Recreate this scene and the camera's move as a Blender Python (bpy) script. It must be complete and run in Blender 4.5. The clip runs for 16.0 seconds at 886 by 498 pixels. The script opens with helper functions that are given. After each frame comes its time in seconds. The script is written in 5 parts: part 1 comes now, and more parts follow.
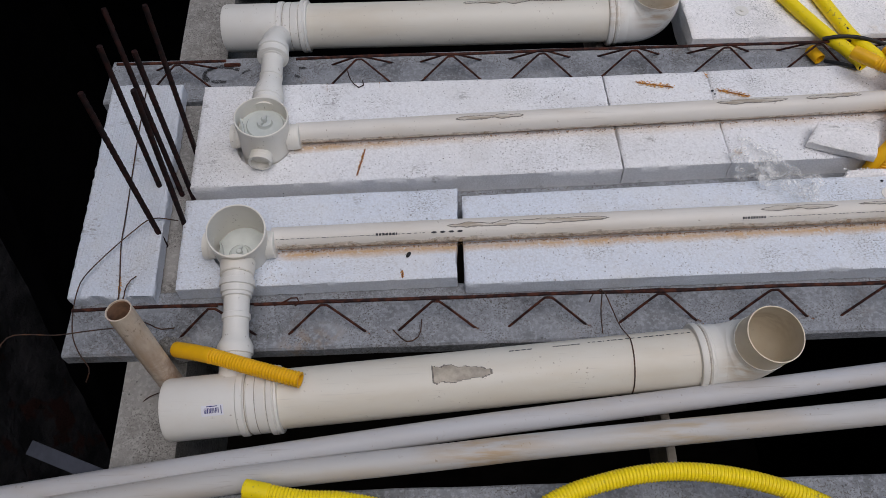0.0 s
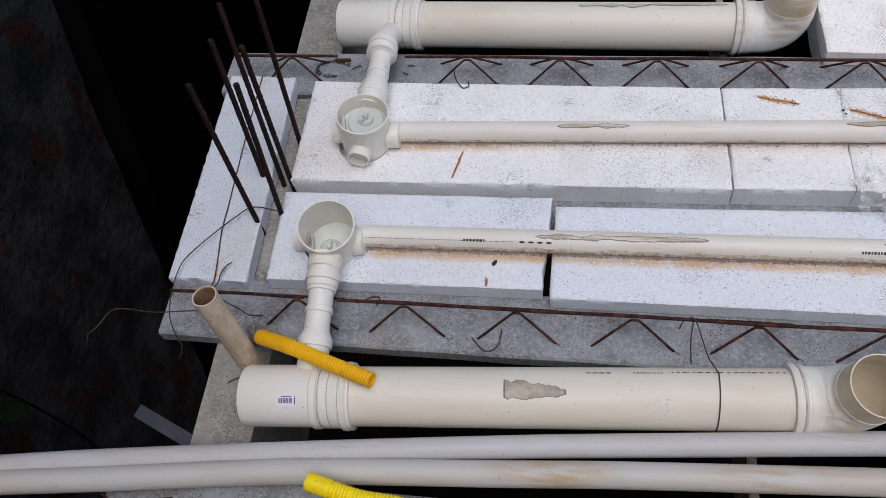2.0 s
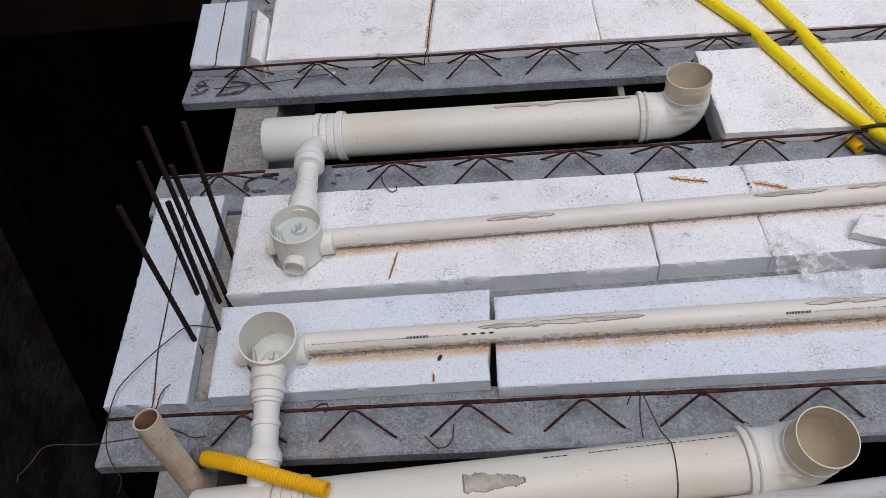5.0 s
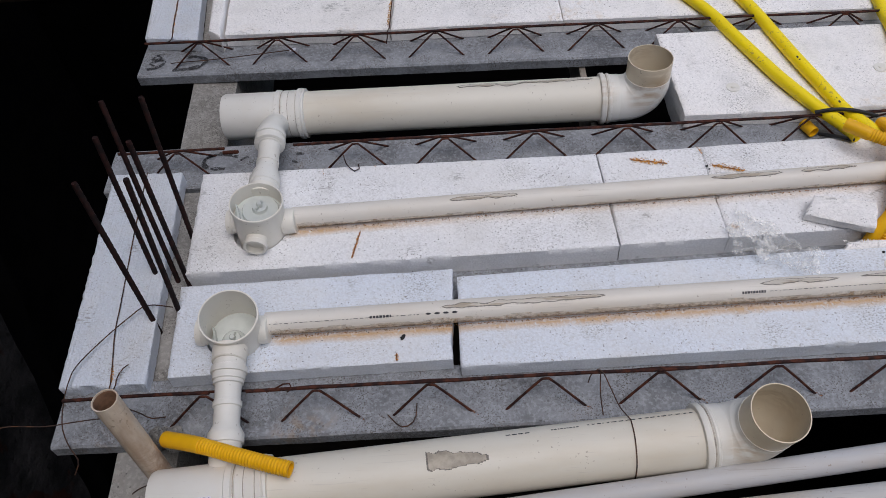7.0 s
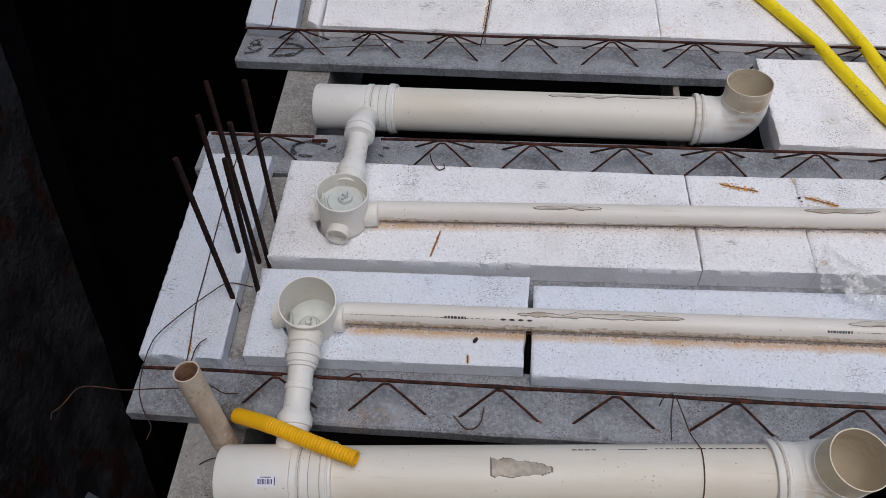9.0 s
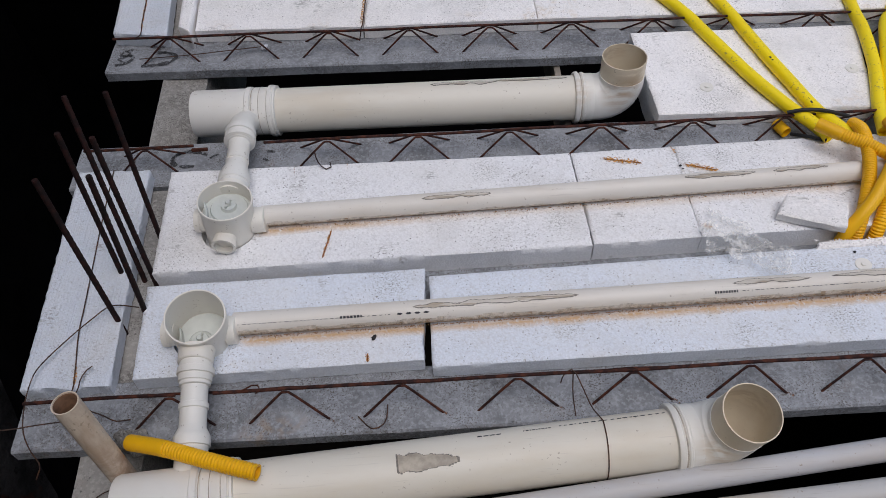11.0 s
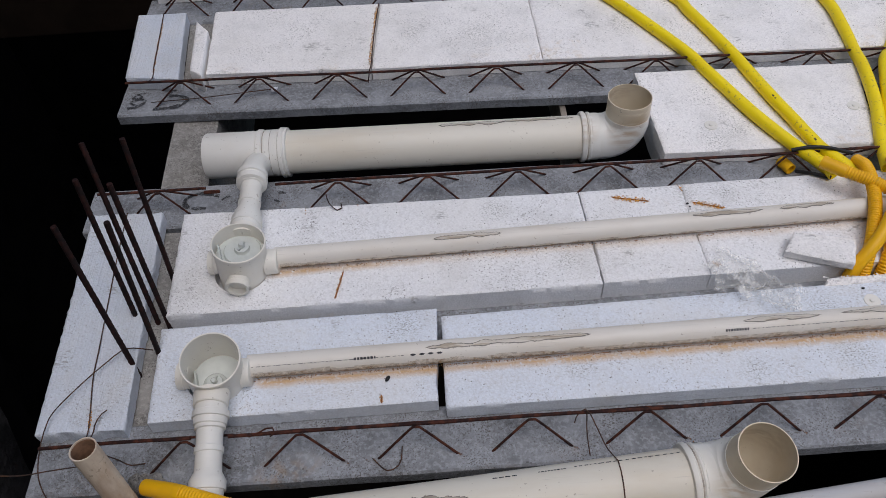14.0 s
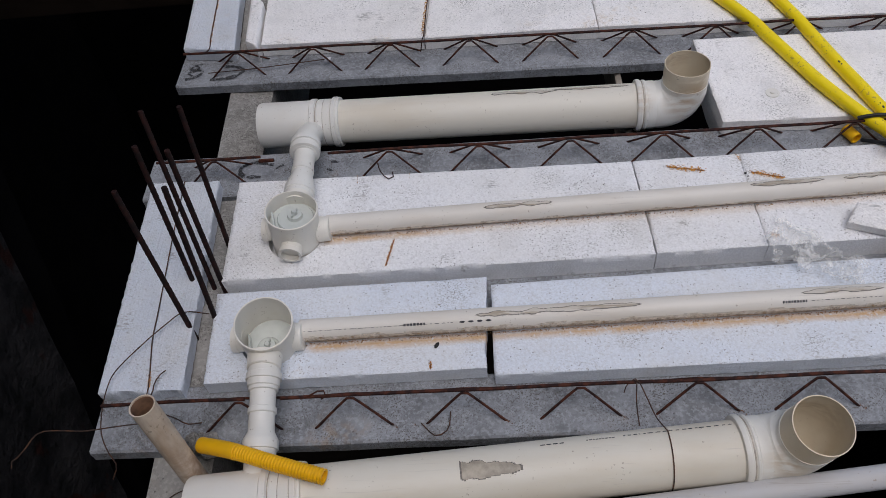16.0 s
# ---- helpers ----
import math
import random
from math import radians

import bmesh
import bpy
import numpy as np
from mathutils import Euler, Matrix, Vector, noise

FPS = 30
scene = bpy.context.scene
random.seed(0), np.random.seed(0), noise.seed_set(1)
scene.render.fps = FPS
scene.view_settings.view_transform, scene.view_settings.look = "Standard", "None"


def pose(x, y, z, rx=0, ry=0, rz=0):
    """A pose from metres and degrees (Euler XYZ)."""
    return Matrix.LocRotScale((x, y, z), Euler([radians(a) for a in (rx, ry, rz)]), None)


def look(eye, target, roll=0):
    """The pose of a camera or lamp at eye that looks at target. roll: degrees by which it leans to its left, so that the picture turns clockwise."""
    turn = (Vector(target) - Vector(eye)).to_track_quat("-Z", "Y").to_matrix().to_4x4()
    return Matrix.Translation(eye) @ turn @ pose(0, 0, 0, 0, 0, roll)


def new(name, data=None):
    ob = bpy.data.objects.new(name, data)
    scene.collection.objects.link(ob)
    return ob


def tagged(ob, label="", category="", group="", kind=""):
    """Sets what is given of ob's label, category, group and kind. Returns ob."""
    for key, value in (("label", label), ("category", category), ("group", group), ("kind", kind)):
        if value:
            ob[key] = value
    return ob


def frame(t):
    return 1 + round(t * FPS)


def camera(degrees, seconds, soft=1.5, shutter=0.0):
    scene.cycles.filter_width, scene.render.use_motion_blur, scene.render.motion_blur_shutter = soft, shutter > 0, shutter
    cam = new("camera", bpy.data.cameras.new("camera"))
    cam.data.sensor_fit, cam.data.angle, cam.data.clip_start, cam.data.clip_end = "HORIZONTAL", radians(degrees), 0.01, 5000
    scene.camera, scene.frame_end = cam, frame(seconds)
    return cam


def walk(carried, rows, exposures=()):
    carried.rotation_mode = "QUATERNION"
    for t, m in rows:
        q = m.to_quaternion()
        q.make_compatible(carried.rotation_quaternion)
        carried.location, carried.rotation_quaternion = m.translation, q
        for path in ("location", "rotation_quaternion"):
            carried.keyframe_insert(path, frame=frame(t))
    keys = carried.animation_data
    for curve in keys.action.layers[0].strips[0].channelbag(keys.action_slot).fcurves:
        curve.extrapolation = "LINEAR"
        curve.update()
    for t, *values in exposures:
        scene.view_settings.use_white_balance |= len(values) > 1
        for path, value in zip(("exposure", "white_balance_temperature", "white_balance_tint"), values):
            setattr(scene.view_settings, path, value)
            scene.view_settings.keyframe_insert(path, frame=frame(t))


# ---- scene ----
cam = camera(58.7, 16.0, soft=0.7)
PATH = [
    (0, (0.636, -0.662, 1.295), (0.608, 0.386, -0.409), -3.3),
    (0.3, (0.645, -0.644, 1.3), (0.462, 0.343, -0.424), -7.8),
    (0.5, (0.702, -0.641, 1.274), (0.376, 0.35, -0.432), -13.6),
    (0.8, (0.739, -0.618, 1.282), (0.299, 0.342, -0.414), -15.5),
    (1, (0.769, -0.632, 1.261), (0.249, 0.361, -0.395), -14.2),
    (1.2, (0.785, -0.632, 1.28), (0.170, 0.268, -0.391), -18.0),
    (1.5, (0.787, -0.629, 1.262), (0.241, 0.374, -0.38), -14.4),
    (1.7, (0.765, -0.616, 1.274), (0.288, 0.416, -0.370), -13.8),
    (2, (0.711, -0.621, 1.282), (0.358, 0.392, -0.406), -13.8),
    (2.3, (0.674, -0.627, 1.265), (0.430, 0.374, -0.449), -12.5),
    (2.5, (0.667, -0.626, 1.274), (0.514, 0.421, -0.423), -8.7),
    (2.7, (0.632, -0.635, 1.292), (0.541, 0.471, -0.369), -7.1),
    (3, (0.635, -0.632, 1.303), (0.463, 0.523, -0.321), -8.1),
    (3.3, (0.645, -0.638, 1.314), (0.382, 0.562, -0.265), -9.4),
    (3.5, (0.641, -0.661, 1.311), (0.385, 0.595, -0.224), -8.3),
    (4, (0.653, -0.663, 1.301), (0.446, 0.605, -0.231), -8.3),
    (4.5, (0.681, -0.646, 1.297), (0.479, 0.578, -0.272), -9.4),
    (5, (0.689, -0.653, 1.283), (0.523, 0.603, -0.264), -9.5),
    (5.2, (0.684, -0.654, 1.283), (0.572, 0.599, -0.272), -7.9),
    (7.3, (0.674, -0.652, 1.283), (0.619, 0.56, -0.308), -5.3),
    (7.5, (0.659, -0.646, 1.285), (0.599, 0.562, -0.307), -4.7),
    (8, (0.66, -0.646, 1.289), (0.497, 0.537, -0.315), -6.9),
    (8.5, (0.645, -0.639, 1.289), (0.479, 0.532, -0.324), -5.9),
    (9, (0.629, -0.653, 1.291), (0.43, 0.56, -0.287), -5.1),
    (9.5, (0.657, -0.654, 1.275), (0.527, 0.569, -0.303), -6.8),
    (10, (0.675, -0.637, 1.273), (0.678, 0.543, -0.341), -2.8),
    (10.2, (0.699, -0.639, 1.263), (0.671, 0.546, -0.348), -4.7),
    (12.3, (0.664, -0.646, 1.286), (0.697, 0.599, -0.279), -1.1),
    (12.5, (0.663, -0.635, 1.289), (0.684, 0.606, -0.28), -1.6),
    (13, (0.668, -0.627, 1.29), (0.665, 0.616, -0.277), -3.0),
    (13.5, (0.686, -0.627, 1.293), (0.666, 0.639, -0.255), -3.7),
    (14, (0.669, -0.637, 1.291), (0.666, 0.637, -0.251), -3.9),
    (14.5, (0.676, -0.641, 1.292), (0.667, 0.651, -0.234), -4.3),
    (15, (0.666, -0.644, 1.296), (0.651, 0.662, -0.219), -4.3),
    (15.5, (0.678, -0.658, 1.283), (0.582, 0.612, -0.26), -7.0),
    (16, (0.676, -0.65, 1.28), (0.532, 0.581, -0.289), -8.5),
]
walk(cam, [(t, look(eye, target, roll)) for t, eye, target, roll in PATH],
     exposures=[(0, -0.68), (1, -0.49), (1.5, -0.35), (3.5, -0.36), (5, -0.38), (7.5, -0.59), (8, -0.62), (9, -0.49), (9.5, -0.45), (10, -0.47), (12.5, -0.61), (14.5, -0.63), (16, -0.66)])

# ---- world and sun: bright overcast sky ----
world = bpy.data.worlds.new("world")
scene.world = world
world.use_nodes = True
wn = world.node_tree
sky = wn.nodes.new("ShaderNodeTexSky")
sky.sky_type, sky.sun_disc = "NISHITA", False
sky.sun_elevation, sky.sun_rotation = radians(72), radians(140)
sky.dust_density, sky.air_density = 2.2, 1.0
wn.links.new(sky.outputs[0], wn.nodes["Background"].inputs[0])
wn.nodes["Background"].inputs[1].default_value = 0.14
sun = new("sun", bpy.data.lights.new("sun", "SUN"))
sun.data.energy, sun.data.angle, sun.data.color = 2.3, radians(52), (0.978, 0.95, 1.0)
sun.matrix_world = look((0.7, -1.9, 9.0), (0, 0, 0))
scene.view_settings.exposure = 0.0


# ---- materials ----
def material(name):
    m = bpy.data.materials.new(name)
    m.use_nodes = True
    return m, m.node_tree, m.node_tree.nodes["Principled BSDF"]


def node(nt, kind, links=(), **values):
    n = nt.nodes.new(kind)
    for key, value in values.items():
        if key == "op":
            n.operation = value
        elif key == "blend":
            n.data_type, n.blend_type = "RGBA", value
        else:
            n.inputs[int(key[1:])].default_value = value
    for i, out in links:
        nt.links.new(out, n.inputs[i])
    return n


def place(nt):
    return node(nt, "ShaderNodeNewGeometry").outputs["Position"]


def fine_noise(nt, at, scale, detail=4.0, rough=0.6):
    n = node(nt, "ShaderNodeTexNoise", [(0, at)])
    n.inputs["Scale"].default_value, n.inputs["Detail"].default_value = scale, detail
    n.inputs["Roughness"].default_value = rough
    return n.outputs["Fac"]


def cells(nt, at, scale, feature="F1"):
    n = node(nt, "ShaderNodeTexVoronoi", [(0, at)])
    n.feature = feature
    n.inputs["Scale"].default_value = scale
    return n.outputs["Distance"]


def step(nt, value, low, high):
    n = node(nt, "ShaderNodeMapRange", [(0, value)])
    n.interpolation_type = "SMOOTHSTEP"
    n.inputs[1].default_value, n.inputs[2].default_value = low, high
    return n.outputs[0]


def times(nt, a, b):
    return node(nt, "ShaderNodeMath", [(0, a), (1, b)], op="MULTIPLY").outputs[0]


def scaled(nt, a, k):
    return node(nt, "ShaderNodeMath", [(0, a)], op="MULTIPLY", i1=k).outputs[0]


def mix(nt, fac, a, b):
    n = nt.nodes.new("ShaderNodeMix")
    n.data_type = "RGBA"
    nt.links.new(fac, n.inputs[0])
    for i, c in ((6, a), (7, b)):
        if isinstance(c, tuple):
            n.inputs[i].default_value = (*c, 1)
        else:
            nt.links.new(c, n.inputs[i])
    return n.outputs[2]


def relief(nt, bsdf, height, strength, distance):
    b = node(nt, "ShaderNodeBump")
    nt.links.new(height, b.inputs["Height"])
    b.inputs["Strength"].default_value, b.inputs["Distance"].default_value = strength, distance
    nt.links.new(b.outputs[0], bsdf.inputs["Normal"])


def stretched(nt, at, sx, sy, sz):
    return node(nt, "ShaderNodeVectorMath", [(0, at)], op="MULTIPLY", i1=(sx, sy, sz)).outputs[0]


def eps_material(name, band=None, streak=None, grime=(), specks=1.0, white=(0.88, 0.885, 0.90)):
    """Expanded polystyrene: pressed beads, dark specks, grey smudges. band: (y, slope) of a sand deposit beside a pipe.
    white: base tone, which also carries the light falloff across the rows.
    """
    m, nt, bsdf = material(name)
    at = place(nt)
    bead = cells(nt, at, 230)
    normal = node(nt, "ShaderNodeSeparateXYZ", [(0, node(nt, "ShaderNodeNewGeometry").outputs["Normal"])])
    lying = step(nt, normal.outputs[2], 0.3, 0.8)
    col = mix(nt, step(nt, bead, 0.25, 0.75), white, tuple(c * 0.92 for c in white))
    broad = fine_noise(nt, at, 9, 5)
    col = mix(nt, scaled(nt, step(nt, broad, 0.46, 0.74), 0.42), col, (0.60, 0.59, 0.57))
    speck = times(nt, step(nt, fine_noise(nt, at, 230, 4), 0.58, 0.65), step(nt, fine_noise(nt, at, 11, 6), 0.44, 0.64))
    speck = times(nt, speck, lying)
    col = mix(nt, scaled(nt, speck, 0.85 * specks), col, (0.19, 0.175, 0.16))
    dot = times(nt, step(nt, cells(nt, at, 115), 0.22, 0.11), step(nt, fine_noise(nt, at, 60, 2), 0.53, 0.57))
    col = mix(nt, scaled(nt, times(nt, dot, lying), 0.62 * specks), col, (0.10, 0.09, 0.08))
    chalk = step(nt, fine_noise(nt, at, 190, 5), 0.50, 0.66)
    col = mix(nt, scaled(nt, times(nt, chalk, lying), 0.34 * specks), col, (0.50, 0.49, 0.475))
    warm = step(nt, fine_noise(nt, at, 3.1, 3), 0.42, 0.62)
    col = mix(nt, scaled(nt, warm, 0.22), col, (0.80, 0.765, 0.70))
    grain = times(nt, step(nt, fine_noise(nt, stretched(nt, at, 170, 420, 300), 1, 2), 0.55, 0.62), step(nt, fine_noise(nt, at, 7, 5), 0.40, 0.66))
    col = mix(nt, scaled(nt, times(nt, grain, lying), 0.40 * specks), col, (0.32, 0.30, 0.27))
    smudge = times(nt, step(nt, fine_noise(nt, at, 14, 2), 0.62, 0.72), step(nt, fine_noise(nt, stretched(nt, at, 90, 220, 90), 1, 4), 0.47, 0.62))
    col = mix(nt, scaled(nt, smudge, 0.6), col, (0.25, 0.24, 0.22))
    yellow = times(nt, step(nt, fine_noise(nt, at, 5.3, 4), 0.6, 0.72), step(nt, fine_noise(nt, at, 70, 3), 0.4, 0.7))
    col = mix(nt, scaled(nt, yellow, 0.4), col, (0.62, 0.48, 0.30))
    for gx, gy, size in grime:
        far = node(nt, "ShaderNodeVectorMath", [(0, at)], op="DISTANCE", i1=(gx, gy, 0.04)).outputs["Value"]
        spot = node(nt, "ShaderNodeMapRange", [(0, far)], i1=size, i2=size * 0.2).outputs[0]
        spot = times(nt, spot, step(nt, fine_noise(nt, stretched(nt, at, 260, 360, 300), 1, 5), 0.50, 0.63))
        col = mix(nt, scaled(nt, spot, 0.66), col, (0.13, 0.13, 0.10))
    if band:
        sep = node(nt, "ShaderNodeSeparateXYZ", [(0, at)])
        line = node(nt, "ShaderNodeMath", [(0, sep.outputs[0])], op="MULTIPLY_ADD", i1=band[1], i2=band[0]).outputs[0]
        off = node(nt, "ShaderNodeMath", [(0, sep.outputs[1]), (1, line)], op="SUBTRACT").outputs[0]
        off = node(nt, "ShaderNodeMath", [(0, off)], op="ABSOLUTE").outputs[0]
        wob = node(nt, "ShaderNodeMath", [(0, fine_noise(nt, at, 18, 5)), (2, off)], op="MULTIPLY_ADD", i1=-0.016).outputs[0]
        near = node(nt, "ShaderNodeMapRange", [(0, wob)], i1=0.006, i2=-0.009)
        sand = times(nt, near.outputs[0], step(nt, fine_noise(nt, at, 160, 3), 0.22, 0.50))
        tone = mix(nt, fine_noise(nt, at, 420, 2), (0.46, 0.26, 0.11), (0.70, 0.50, 0.28))
        sand = times(nt, sand, step(nt, sep.outputs[0], 0.29, 0.33))
        if len(band) > 2:
            fade = node(nt, "ShaderNodeMapRange", [(0, sep.outputs[0])], i1=band[2], i2=band[2] + 0.2, i3=1.0, i4=0.3).outputs[0]
            sand = times(nt, sand, fade)
        col = mix(nt, scaled(nt, sand, 0.92), col, tone)
    nt.links.new(col, bsdf.inputs["Base Color"])
    bsdf.inputs["Roughness"].default_value = 0.85
    bsdf.inputs["Specular IOR Level"].default_value = 0.25
    h = node(nt, "ShaderNodeMath", [(0, bead), (2, scaled(nt, fine_noise(nt, at, 60, 5), 1.6))], op="MULTIPLY_ADD", i1=-0.6).outputs[0]
    if streak:
        s = fine_noise(nt, stretched(nt, at, *streak), 1.0, 3)
        h = node(nt, "ShaderNodeMath", [(0, s), (2, h)], op="MULTIPLY_ADD", i1=2.3).outputs[0]
    relief(nt, bsdf, h, 0.6, 0.0020)
    return m


def concrete_material(name, base, dark, scale=1.0):
    m, nt, bsdf = material(name)
    at = place(nt)
    col = mix(nt, step(nt, fine_noise(nt, at, 11 * scale, 7, 0.7), 0.36, 0.70), base, dark)
    col = mix(nt, scaled(nt, step(nt, fine_noise(nt, at, 120 * scale, 4), 0.47, 0.62), 0.5), col, tuple(c * 1.35 for c in base))
    pit = times(nt, step(nt, cells(nt, at, 95 * scale), 0.22, 0.10), step(nt, fine_noise(nt, at, 30 * scale, 3), 0.45, 0.6))
    pit2 = times(nt, step(nt, fine_noise(nt, at, 300 * scale, 2), 0.55, 0.60), step(nt, fine_noise(nt, at, 12 * scale, 5), 0.36, 0.62))
    col = mix(nt, scaled(nt, pit, 0.75), col, (0.10, 0.095, 0.09))
    col = mix(nt, scaled(nt, pit2, 0.9), col, (0.12, 0.11, 0.10))
    col = mix(nt, scaled(nt, times(nt, step(nt, fine_noise(nt, at, 4.1, 5), 0.58, 0.72), step(nt, fine_noise(nt, at, 55, 4), 0.4, 0.6)), 0.5), col, (0.30, 0.22, 0.15))
    nt.links.new(col, bsdf.inputs["Base Color"])
    bsdf.inputs["Roughness"].default_value = 0.9
    bsdf.inputs["Specular IOR Level"].default_value = 0.2
    h = node(nt, "ShaderNodeMath", [(0, pit), (2, fine_noise(nt, at, 90 * scale, 6))], op="MULTIPLY_ADD", i1=-1.0).outputs[0]
    relief(nt, bsdf, h, 0.6, 0.002)
    return m


def plastic_material(name, base, stain, amount=0.35, rough=0.38, along=(9, 9, 9), scratch=0.25, dirt=0.66, blotch=()):
    m, nt, bsdf = material(name)
    at = place(nt)
    v = stretched(nt, at, *along)
    col = mix(nt, scaled(nt, step(nt, fine_noise(nt, v, 1.0, 5), 0.40, 0.72), amount), base, stain)
    spots = times(nt, step(nt, fine_noise(nt, at, 150, 2), dirt, dirt + 0.06), step(nt, fine_noise(nt, at, 17, 3), 0.45, 0.62))
    col = mix(nt, scaled(nt, spots, 0.6), col, (0.24, 0.18, 0.12))
    for bx, by, bz, size, tone in blotch:
        far = node(nt, "ShaderNodeVectorMath", [(0, at)], op="DISTANCE", i1=(bx, by, bz)).outputs["Value"]
        spot = node(nt, "ShaderNodeMapRange", [(0, far)], i1=size, i2=size * 0.1).outputs[0]
        spot = times(nt, spot, step(nt, fine_noise(nt, stretched(nt, at, 9, 60, 60), 1, 4), 0.36, 0.62))
        col = mix(nt, scaled(nt, spot, 0.75), col, tone)
    line = step(nt, fine_noise(nt, stretched(nt, at, 5, 330, 330), 1.0, 2), 0.64, 0.69)
    col = mix(nt, scaled(nt, times(nt, line, step(nt, fine_noise(nt, at, 8, 2), 0.45, 0.6)), scratch), col, (0.36, 0.33, 0.30))
    nt.links.new(col, bsdf.inputs["Base Color"])
    r = node(nt, "ShaderNodeMapRange", [(0, fine_noise(nt, at, 35, 4))], i3=rough - 0.08, i4=rough + 0.2)
    nt.links.new(r.outputs[0], bsdf.inputs["Roughness"])
    bsdf.inputs["Specular IOR Level"].default_value = 0.4
    relief(nt, bsdf, fine_noise(nt, at, 140, 4), 0.12, 0.0006)
    return m


def steel_material(name, base, rust):
    m, nt, bsdf = material(name)
    at = place(nt)
    col = mix(nt, step(nt, fine_noise(nt, at, 70, 5), 0.4, 0.65), base, rust)
    nt.links.new(col, bsdf.inputs["Base Color"])
    bsdf.inputs["Roughness"].default_value = 0.75
    bsdf.inputs["Specular IOR Level"].default_value = 0.2
    relief(nt, bsdf, fine_noise(nt, at, 500, 3), 0.5, 0.0008)
    return m


def plain_material(name, colour, rough=0.6, vary=0.25, scale=40):
    m, nt, bsdf = material(name)
    at = place(nt)
    col = mix(nt, step(nt, fine_noise(nt, at, scale, 4), 0.35, 0.7), colour, tuple(c * (1 - vary) for c in colour))
    nt.links.new(col, bsdf.inputs["Base Color"])
    bsdf.inputs["Roughness"].default_value = rough
    if rough > 0.9:
        bsdf.inputs["Specular IOR Level"].default_value = 0.05
    return m


# white dims and turns blue towards the near left: light falloff put into colour
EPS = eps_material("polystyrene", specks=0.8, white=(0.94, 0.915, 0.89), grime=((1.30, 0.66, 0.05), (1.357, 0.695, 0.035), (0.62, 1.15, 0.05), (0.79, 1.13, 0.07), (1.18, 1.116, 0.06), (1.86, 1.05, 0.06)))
EPS_ROW_NEAR_DIM = eps_material("polystyrene sandy, near row dimmed", white=(0.75, 0.795, 0.86), band=(0.1035, 0.0145), grime=((1.214, 0.071, 0.035), (0.90, 0.10, 0.04), (0.58, 0.215, 0.05), (1.40, 0.09, 0.06), (1.38, 0.20, 0.05)))
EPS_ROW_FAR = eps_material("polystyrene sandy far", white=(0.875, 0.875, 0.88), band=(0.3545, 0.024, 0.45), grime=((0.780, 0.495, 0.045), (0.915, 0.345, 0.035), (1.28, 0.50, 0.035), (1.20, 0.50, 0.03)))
# strip white lowered further, standing in for weaker light at the slab edge
EPS_STRIP_DIM = eps_material("polystyrene sawn, dimmed", streak=(260, 6, 40), specks=0.6, white=(0.665, 0.71, 0.775))
CONCRETE = concrete_material("precast concrete", (0.290, 0.303, 0.320), (0.160, 0.165, 0.172))
BEAM_CONCRETE = concrete_material("rough beam concrete", (0.315, 0.302, 0.278), (0.20, 0.19, 0.172))
PIPE_CREAM = plastic_material("sewer pipe cream", (0.72, 0.68, 0.585), (0.60, 0.51, 0.375), 0.45, along=(3, 12, 12))
PIPE_WHITE = plastic_material("sewer pipe white", (0.735, 0.695, 0.625), (0.58, 0.49, 0.38), 0.5, along=(4, 14, 14))
FITTING = plastic_material("fitting white", (0.77, 0.755, 0.70), (0.67, 0.61, 0.51), 0.3, 0.32, scratch=0.05, blotch=((1.10, 0.675, 0.07, 0.055, (0.44, 0.29, 0.15)), (1.00, 0.70, 0.06, 0.045, (0.50, 0.37, 0.22)), (1.11, -0.16, 0.06, 0.05, (0.50, 0.37, 0.22))))
FITTING_CREAM = plastic_material("fitting cream", (0.76, 0.67, 0.51), (0.63, 0.51, 0.35), 0.6, 0.35, scratch=0.05, blotch=((1.12, 0.67, 0.09, 0.06, (0.36, 0.23, 0.12)), (1.09, 0.76, 0.13, 0.05, (0.42, 0.29, 0.17)), (1.15, 0.72, 0.145, 0.04, (0.40, 0.27, 0.15)), (1.15, -0.10, 0.10, 0.05, (0.46, 0.35, 0.22))))
CUP = plastic_material("drain box plastic", (0.80, 0.77, 0.69), (0.68, 0.62, 0.52), 0.35, 0.3, scratch=0.02)
LOOSE = plastic_material("loose pipe weathered", (0.50, 0.50, 0.505), (0.45, 0.37, 0.28), 0.40, 0.45, along=(4, 16, 16), scratch=0.5)
LOOSE_STAINED = plastic_material("loose pipe stained", (0.51, 0.50, 0.48), (0.47, 0.38, 0.27), 0.45, 0.45, along=(4, 16, 16), scratch=0.5, blotch=((0.68, -0.29, 0.05, 0.13, (0.42, 0.27, 0.11)), (1.0, -0.26, 0.05, 0.16, (0.45, 0.34, 0.2))))
STUB = plastic_material("stub pipe stained", (0.68, 0.58, 0.46), (0.42, 0.29, 0.19), 0.75, 0.45, along=(34, 34, 9), dirt=0.60, blotch=((0.130, -0.135, 0.05, 0.10, (0.34, 0.22, 0.14)),))
YELLOW = plastic_material("yellow conduit", (0.95, 0.73, 0.004), (0.80, 0.57, 0.01), 0.3, 0.42, scratch=0.1, dirt=0.60)
ORANGE = plastic_material("orange yellow conduit", (0.87, 0.47, 0.003), (0.62, 0.31, 0.012), 0.4, 0.42, scratch=0.1)
STEEL = steel_material("rusty truss steel", (0.022, 0.010, 0.009), (0.085, 0.028, 0.016))
REBAR = steel_material("rusty rebar", (0.011, 0.006, 0.006), (0.030, 0.010, 0.008))
